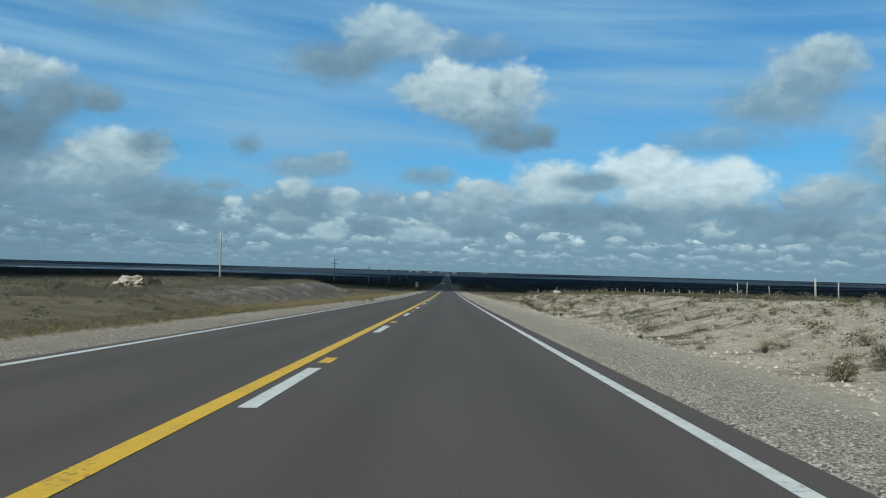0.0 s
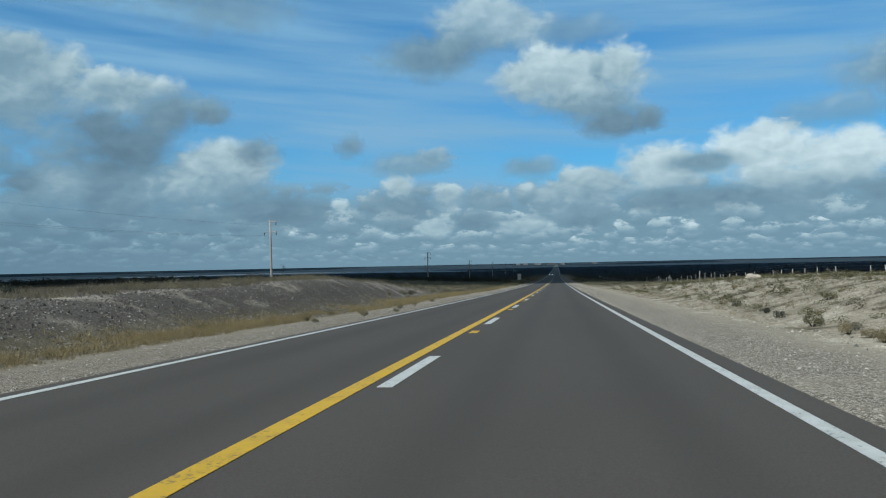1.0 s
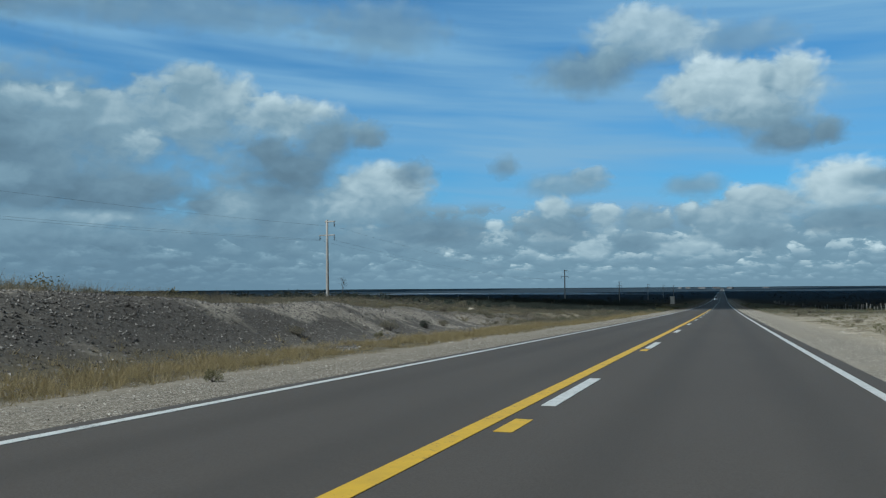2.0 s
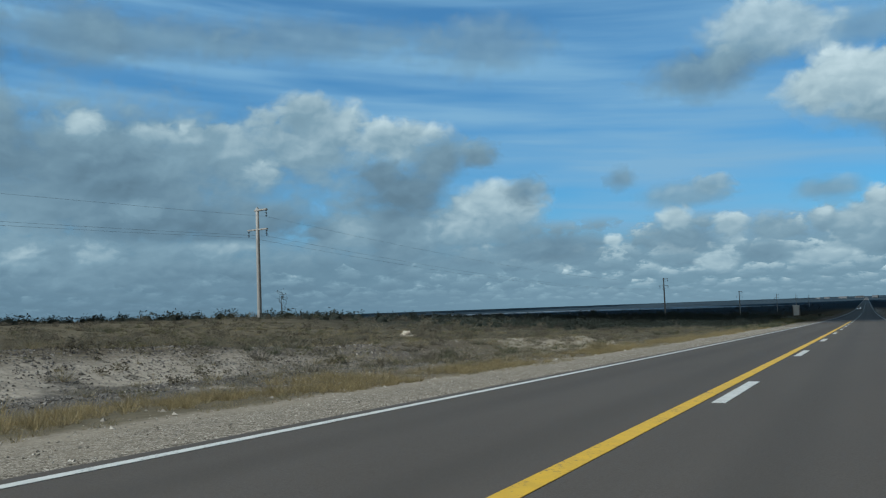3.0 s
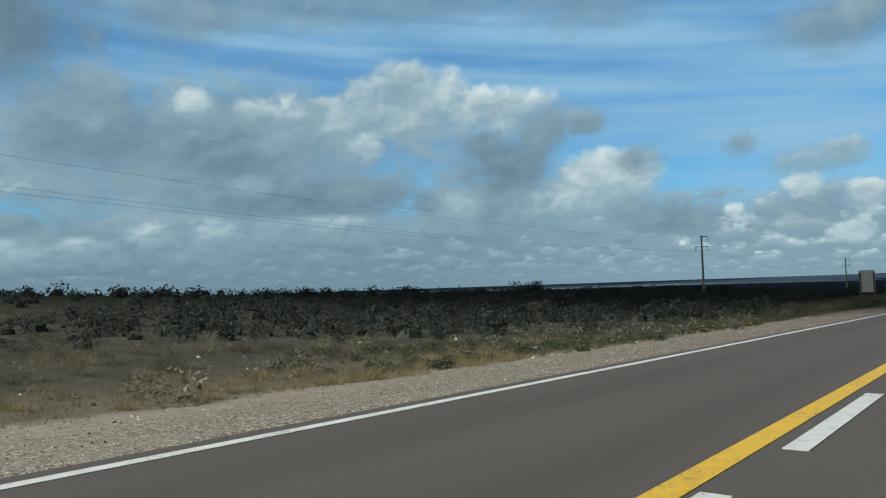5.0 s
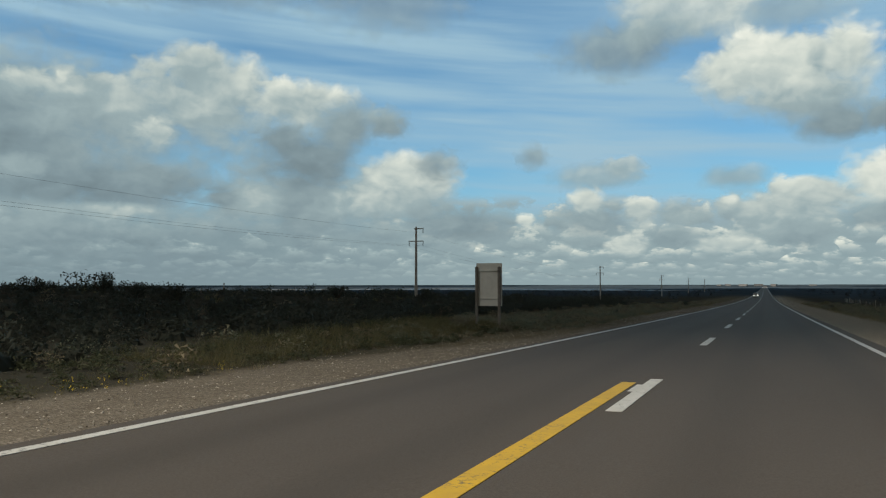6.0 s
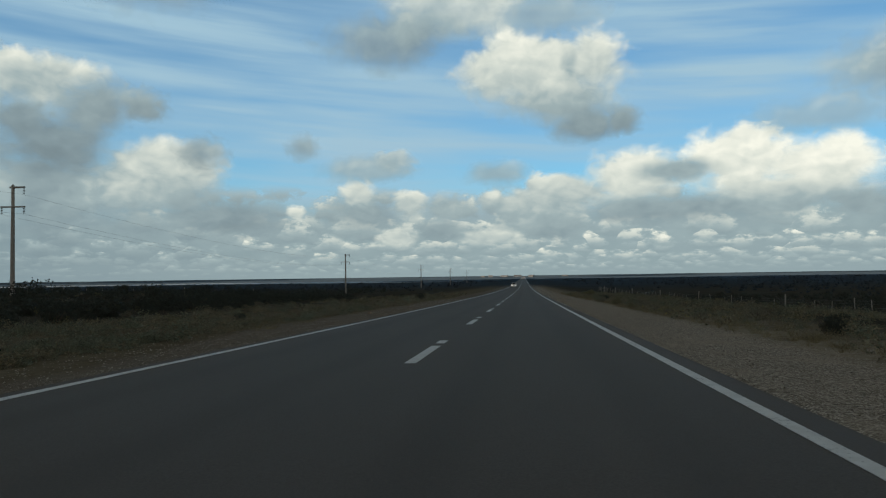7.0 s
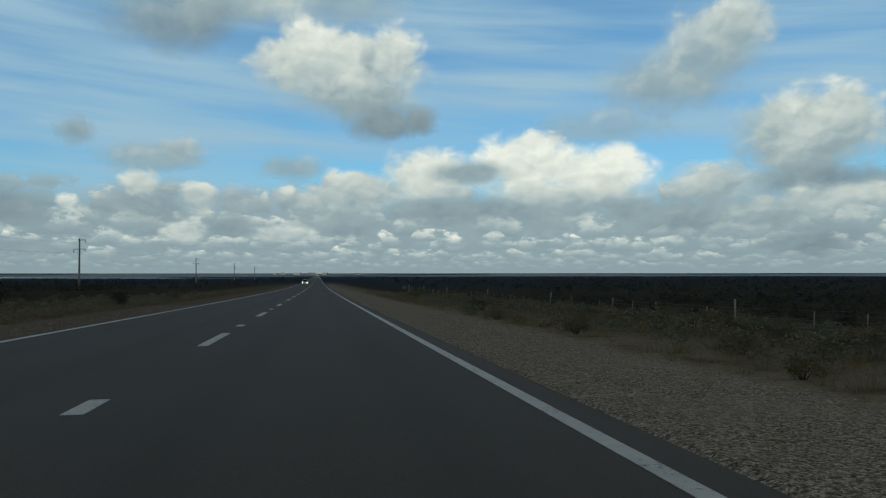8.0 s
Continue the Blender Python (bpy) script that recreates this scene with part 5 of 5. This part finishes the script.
# ---- sign seen from behind ----
def road_sign():
    x0, x1, y = -7.62, -6.66, 220.5
    base = float(ground_z((x0 + x1) / 2, y))
    foot = road_z(y).item()
    sign = tagged(new("road_sign"), "weathered pale metal road sign seen from its back on two posts", "road sign")
    sign.matrix_basis = pose((x0 + x1) / 2, y, base, 0, 0, -9)
    hw, lo, hi = (x1 - x0) / 2, foot + 0.80 - base, foot + 2.22 - base
    bm = bmesh.new()
    box(bm, -hw, hw, -0.012, 0.012, lo, hi, 0.006)
    board = part("board", bm, TIN, sign)
    for z in (lo + 0.25, hi - 0.25):
        bm = bmesh.new()
        box(bm, -hw + 0.05, hw - 0.05, -0.045, -0.013, z - 0.025, z + 0.025, 0.006)
        part("rail", bm, TIN, board)
    for px in (-hw + 0.06, hw - 0.06):
        bm = bmesh.new()
        box(bm, px - 0.045, px + 0.045, -0.125, -0.046, -0.35, hi - 0.12, 0.012)
        part("post", bm, TIMBER, sign, "grey timber post")
    for px in (-hw + 0.06, hw - 0.06):
        for z in (lo + 0.25, hi - 0.25):
            bm = bmesh.new()
            tube(bm, [(px, -0.14, z), (px, -0.124, z)], [0.018, 0.018], 6)
            part("bolt", bm, WIRE, sign)
    return sign


road_sign()


# ---- rocks ----
def rock(x, y, w, h, seed, label):
    bm = bmesh.new()
    bmesh.ops.create_icosphere(bm, subdivisions=4, radius=1.0)
    for v in bm.verts:
        n1 = noise.fractal(v.co * 1.4 + Vector((seed, 0, 0)), 0.8, 2.0, 5)
        n2 = noise.cell(v.co * 2.1 + Vector((0, seed, 0)))
        v.co *= 1 + 0.28 * n1 + 0.14 * n2
        v.co = Vector((v.co.x * w, v.co.y * w * 0.7, max(v.co.z, -0.35) * h))
    me = bpy.data.meshes.new("rock")
    bm.to_mesh(me)
    bm.free()
    me.materials.append(CHALK)
    ob = tagged(new("rock", me), label, "rock")
    ob.matrix_basis = pose(x, y, float(ground_z(x, y)) + 0.1 * h, 0, 0, seed * 37)
    return ob


rock(-25.5, 67.0, 1.9, 0.85, 3, "pale limestone outcrop standing in withered grass")
rock(-20.2, 137.4, 0.31, 0.27, 5, "pale jagged limestone boulder lying in dry grass")
rock(-19.6, 137.1, 0.18, 0.15, 6, "small dull limestone boulder beside a larger one")
rock(-10.4, 196.5, 0.22, 0.09, 7, "flat pale stone slab among dark scrub")
rock(-12.5, 220.0, 0.22, 0.14, 8, "small pale stone among dark scrub")
rock(12.6, 80.0, 0.42, 0.26, 9, "pale limestone block on the stony verge")
rock(-5.3, 262.0, 0.10, 0.07, 10, "small pale stone lying on the gravel shoulder")


# ---- single shrubs ----
def shrub(leaf_mat, seed, leaves, leaf, label):
    rr = np.random.RandomState(seed)
    top = tagged(new("shrub"), label, "shrub", group="roadside shrubs")
    bm = bmesh.new()
    for k in range(7):
        a, out = k * 0.9 + rr.rand(), 0.25 + 0.35 * rr.rand()
        p = [(0.05 * math.cos(a), 0.05 * math.sin(a), -0.06), (out * 0.5 * math.cos(a), out * 0.5 * math.sin(a), 0.3), (out * math.cos(a + 0.3), out * math.sin(a + 0.3), 0.55 + 0.25 * rr.rand())]
        tube(bm, p, [0.035, 0.022, 0.008], 5)
    part("stems", bm, TWIG, top)
    v, f = bush_shape(seed, leaves, leaf, 9)
    part("crown", make_mesh("crown", v, f, leaf_mat), leaf_mat, top)
    return top


KINDS = [shrub(OLIVE, 201, 950, 0.048, "olive-green shrub with fine leaves on the verge"), shrub(GREY_HERB, 202, 950, 0.048, "grey-brown half-dry shrub on the stony verge"),
         shrub(BUSH, 203, 950, 0.052, "dark green evergreen shrub at the scrub's edge"), shrub(STRAW, 204, 950, 0.048, "yellowish dry shrub on the gravel edge")]
rr = random.Random(77)
# x, y, size, kind
VERGE_SHRUBS = [
    (7.0, 10.8, 0.3, 0), (6.9, 16.5, 0.13, 0), (7.6, 15.0, 0.13, 2), (6.6, 20.5, 0.12, 2), (8.3, 12.0, 0.34, 1), (7.2, 51.7, 0.34, 0), (7.1, 49.3, 0.24, 3), (7.1, 48.3, 0.22, 3), (7.0, 47.4, 0.24, 3), (6.9, 45.2, 0.26, 0),
    (7.4, 55.0, 0.22, 2), (7.6, 57.3, 0.2, 2), (7.8, 61.9, 0.22, 2), (8.4, 66.2, 0.3, 1), (6.8, 38.7, 0.2, 1), (7.1, 38.3, 0.16, 2), (7.0, 43.0, 0.24, 3), (7.45, 49.9, 0.2, 1),
]
BANK_SHRUBS = [
    (-4.7, 59.3, 0.19, 0), (-4.4, 63.0, 0.17, 0), (-5.4, 61.6, 0.2, 3), (-4.9, 66.4, 0.2, 0), (-5.1, 71.0, 0.22, 3), (-6.0, 57.2, 0.26, 3), (-5.2, 55.5, 0.14, 0), (-5.3, 77.5, 0.2, 0), (-22.9, 66.2, 1.1, 2), (-24.6, 52.5, 0.8, 1),
    (-22.0, 50.0, 0.6, 1), (-7.4, 52.8, 0.2, 0), (-6.6, 58.0, 0.22, 3), (-6.8, 62.5, 0.18, 0), (-6.9, 128.5, 0.45, 3), (-10.5, 96.0, 0.5, 1), (-10.9, 101.0, 0.42, 2), (-11.3, 104.5, 0.4, 1), (-10.0, 88.0, 0.35, 1), (-9.6, 93.0, 0.24, 0),
    (-21.0, 140.0, 0.6, 1), (-24.0, 146.0, 0.9, 1),
]
LOWER_SHRUBS = [
    (-7.3, 218.4, 0.42, 1), (-6.7, 218.9, 0.36, 0), (-6.2, 219.4, 0.3, 1), (-5.9, 187.5, 0.36, 1), (-6.2, 190.0, 0.34, 0), (7.2, 253.0, 0.36, 1), (7.1, 258.5, 0.28, 1), (7.3, 263.0, 0.42, 1), (7.0, 268.0, 0.3, 0), (8.0, 271.0, 0.5, 1),
    (7.1, 276.0, 0.4, 0), (7.0, 283.0, 0.42, 1), (7.8, 290.0, 0.55, 2),
]
SHRUBS = VERGE_SHRUBS + BANK_SHRUBS + LOWER_SHRUBS
for k in range(70):
    side = rr.choice((-1, 1))
    y = rr.uniform(150, 330)
    x = side * rr.uniform(8.0, 26.0)
    SHRUBS.append((x, y, rr.uniform(0.35, 0.85), rr.choice((1, 2, 2, 2) if side < 0 else (1, 1, 2, 0))))
for k in range(70):
    SHRUBS.append((rr.uniform(8.2, 22.0), rr.uniform(12, 120), rr.uniform(0.12, 0.34), rr.choice((0, 0, 0, 1, 3))))
for k in range(26):
    # taller bushes that stand out of the scrub
    SHRUBS.append((-rr.uniform(28.0, 60.0), rr.uniform(228, 320), rr.uniform(0.9, 1.5), 2))
used = set()
for x, y, size, kind in SHRUBS:
    m = pose(x, y, float(ground_z(x, y)) - 0.03 * size, 0, 0, rr.uniform(0, 360)) @ Matrix.Diagonal((size, size, size * rr.uniform(0.8, 1.05), 1))
    if kind in used:
        copy_thing(KINDS[kind], m @ Matrix.Diagonal([1 / v for v in KINDS[kind].scale] + [1]))
    else:
        KINDS[kind].matrix_basis = m
        used.add(kind)


# ---- a bare sapling at the foot of a pole ----
def sapling(x, y):
    top = tagged(new("sapling"), "thin bare sapling beside the concrete pole", "sapling")
    top.matrix_basis = pose(x, y, float(ground_z(x, y)), 0, 3, 40)
    bm = bmesh.new()
    rs = random.Random(8)
    tube(bm, [(0, 0, -0.1), (0.04, 0, 0.7), (0.0, 0.05, 1.4), (0.08, 0.06, 2.1)], [0.035, 0.028, 0.018, 0.007], 6)
    for k in range(11):
        z = 0.6 + 0.13 * k
        a, ln = rs.uniform(0, 6.28), rs.uniform(0.35, 0.75)
        tube(bm, [(0.02, 0.02, z), (0.5 * ln * math.cos(a), 0.5 * ln * math.sin(a), z + 0.25), (ln * math.cos(a), ln * math.sin(a), z + 0.6 * ln)], [0.013, 0.009, 0.004], 4)
    part("trunk", bm, TWIG, top)
    v, f = bush_shape(301, 90, 0.05, 8)
    v = v * np.array([0.75, 0.75, 1.5]) + np.array([0, 0, 0.75])
    part("crown", make_mesh("crown", v, f, BUSH), BUSH, top, "sparse dark leaves")
    return top


sapling(-40.6, 151.6)


# ---- oncoming car far down the road ----
def car(x, y):
    body_mat = surface("car_white", (0.62, 0.62, 0.62), 0.3, spec=0.5)
    glass = surface("car_glass", (0.015, 0.018, 0.02), 0.08, spec=0.6)
    tyre = surface("tyre_rubber", (0.02, 0.02, 0.02), 0.85)
    lamp = bpy.data.materials.new("headlight")
    lamp.use_nodes = True
    b = lamp.node_tree.nodes["Principled BSDF"]
    b.inputs["Emission Color"].default_value, b.inputs["Emission Strength"].default_value = (1, 0.97, 0.9, 1), 6.0
    top = tagged(new("car"), "white saloon car driving with its headlights on", "car")
    top.matrix_basis = pose(x, y, road_z(y).item(), 0.3, 0, 0)
    bm = bmesh.new()
    box(bm, -0.86, 0.86, -2.1, 2.1, 0.28, 0.86, 0.12)
    part("body", bm, body_mat, top)
    bm = bmesh.new()
    box(bm, -0.74, 0.74, -1.0, 1.6, 0.86, 1.42, 0.08)
    for w in bm.verts:
        if w.co.z > 1.2:
            w.co.x *= 0.82
            w.co.y = w.co.y * 0.72 + 0.1
    cabin = part("cabin", bm, body_mat, top)
    bm = bmesh.new()
    f = [bm.verts.new(p) for p in ((-0.66, -0.99, 0.92), (0.66, -0.99, 0.92), (0.54, -0.66, 1.34), (-0.54, -0.66, 1.34))]
    g = [bm.verts.new(v.co + Vector((0, -0.02, 0.012))) for v in f]
    bm.faces.new(g)
    for i in range(4):
        bm.faces.new((f[i], f[(i + 1) % 4], g[(i + 1) % 4], g[i]))
    part("windscreen", bm, glass, cabin)
    for sx in (-0.62, 0.62):
        bm = bmesh.new()
        tube(bm, [(sx, -2.09, 0.66), (sx, -2.13, 0.66)], [0.11, 0.09], 10)
        part("headlight", bm, lamp, top)
        for sy in (-1.35, 1.3):
            bm = bmesh.new()
            tube(bm, [(sx * 1.2 - 0.09, sy, 0.31), (sx * 1.2 + 0.09, sy, 0.31)], [0.31, 0.31], 16)
            part("wheel", bm, tyre, top)
    return top


car(-1.75, 480.0)


# ---- the settlement where the road meets the horizon ----
def far_house(w, d, h):
    wall = surface("house_wall", noisy(0.4, (0.3, (0.12, 0.117, 0.112)), (0.7, (0.17, 0.163, 0.155))), 0.9)
    roof_mat = surface("house_roof", noisy(0.5, (0.3, (0.075, 0.068, 0.064)), (0.7, (0.11, 0.098, 0.09))), 0.8)
    dark = surface("house_window", (0.03, 0.035, 0.04), 0.2)
    top = tagged(new("house"), "small pale plastered house far off beside the road", "house", group="distant settlement")
    bm = bmesh.new()
    box(bm, -w / 2, w / 2, -d / 2, d / 2, -0.5, h)
    part("wall", bm, wall, top)
    bm = bmesh.new()
    a = [bm.verts.new(p) for p in ((-w / 2 - 0.4, -d / 2 - 0.4, h), (w / 2 + 0.4, -d / 2 - 0.4, h), (w / 2 + 0.4, d / 2 + 0.4, h), (-w / 2 - 0.4, d / 2 + 0.4, h), (-w / 2 - 0.4, 0, h + 1.6), (w / 2 + 0.4, 0, h + 1.6))]
    for q in ((0, 1, 5, 4), (2, 3, 4, 5), (0, 4, 3), (1, 2, 5), (3, 2, 1, 0)):
        bm.faces.new([a[i] for i in q])
    part("roof", bm, roof_mat, top)
    for k in range(3):
        bm = bmesh.new()
        cx = -w / 2 + w * (k + 0.5) / 3
        box(bm, cx - 0.6, cx + 0.6, -d / 2 - 0.03, -d / 2 + 0.02, 1.0, 2.2)
        part("window", bm, dark, top)
    return top


house = far_house(14.0, 9.0, 4.2)
hs = random.Random(21)
for k in range(6):
    x, y = hs.uniform(-150, 130), hs.uniform(2300, 2900)
    if abs(x) < 14:
        x += 30
    m = pose(x, y, float(ground_z(x, y)), 0, 0, hs.uniform(-25, 25))
    if k:
        copy_thing(house, m @ Matrix.Diagonal((hs.uniform(0.7, 1.6), 1, hs.uniform(0.8, 1.2), 1)))
    else:
        house.matrix_basis = m
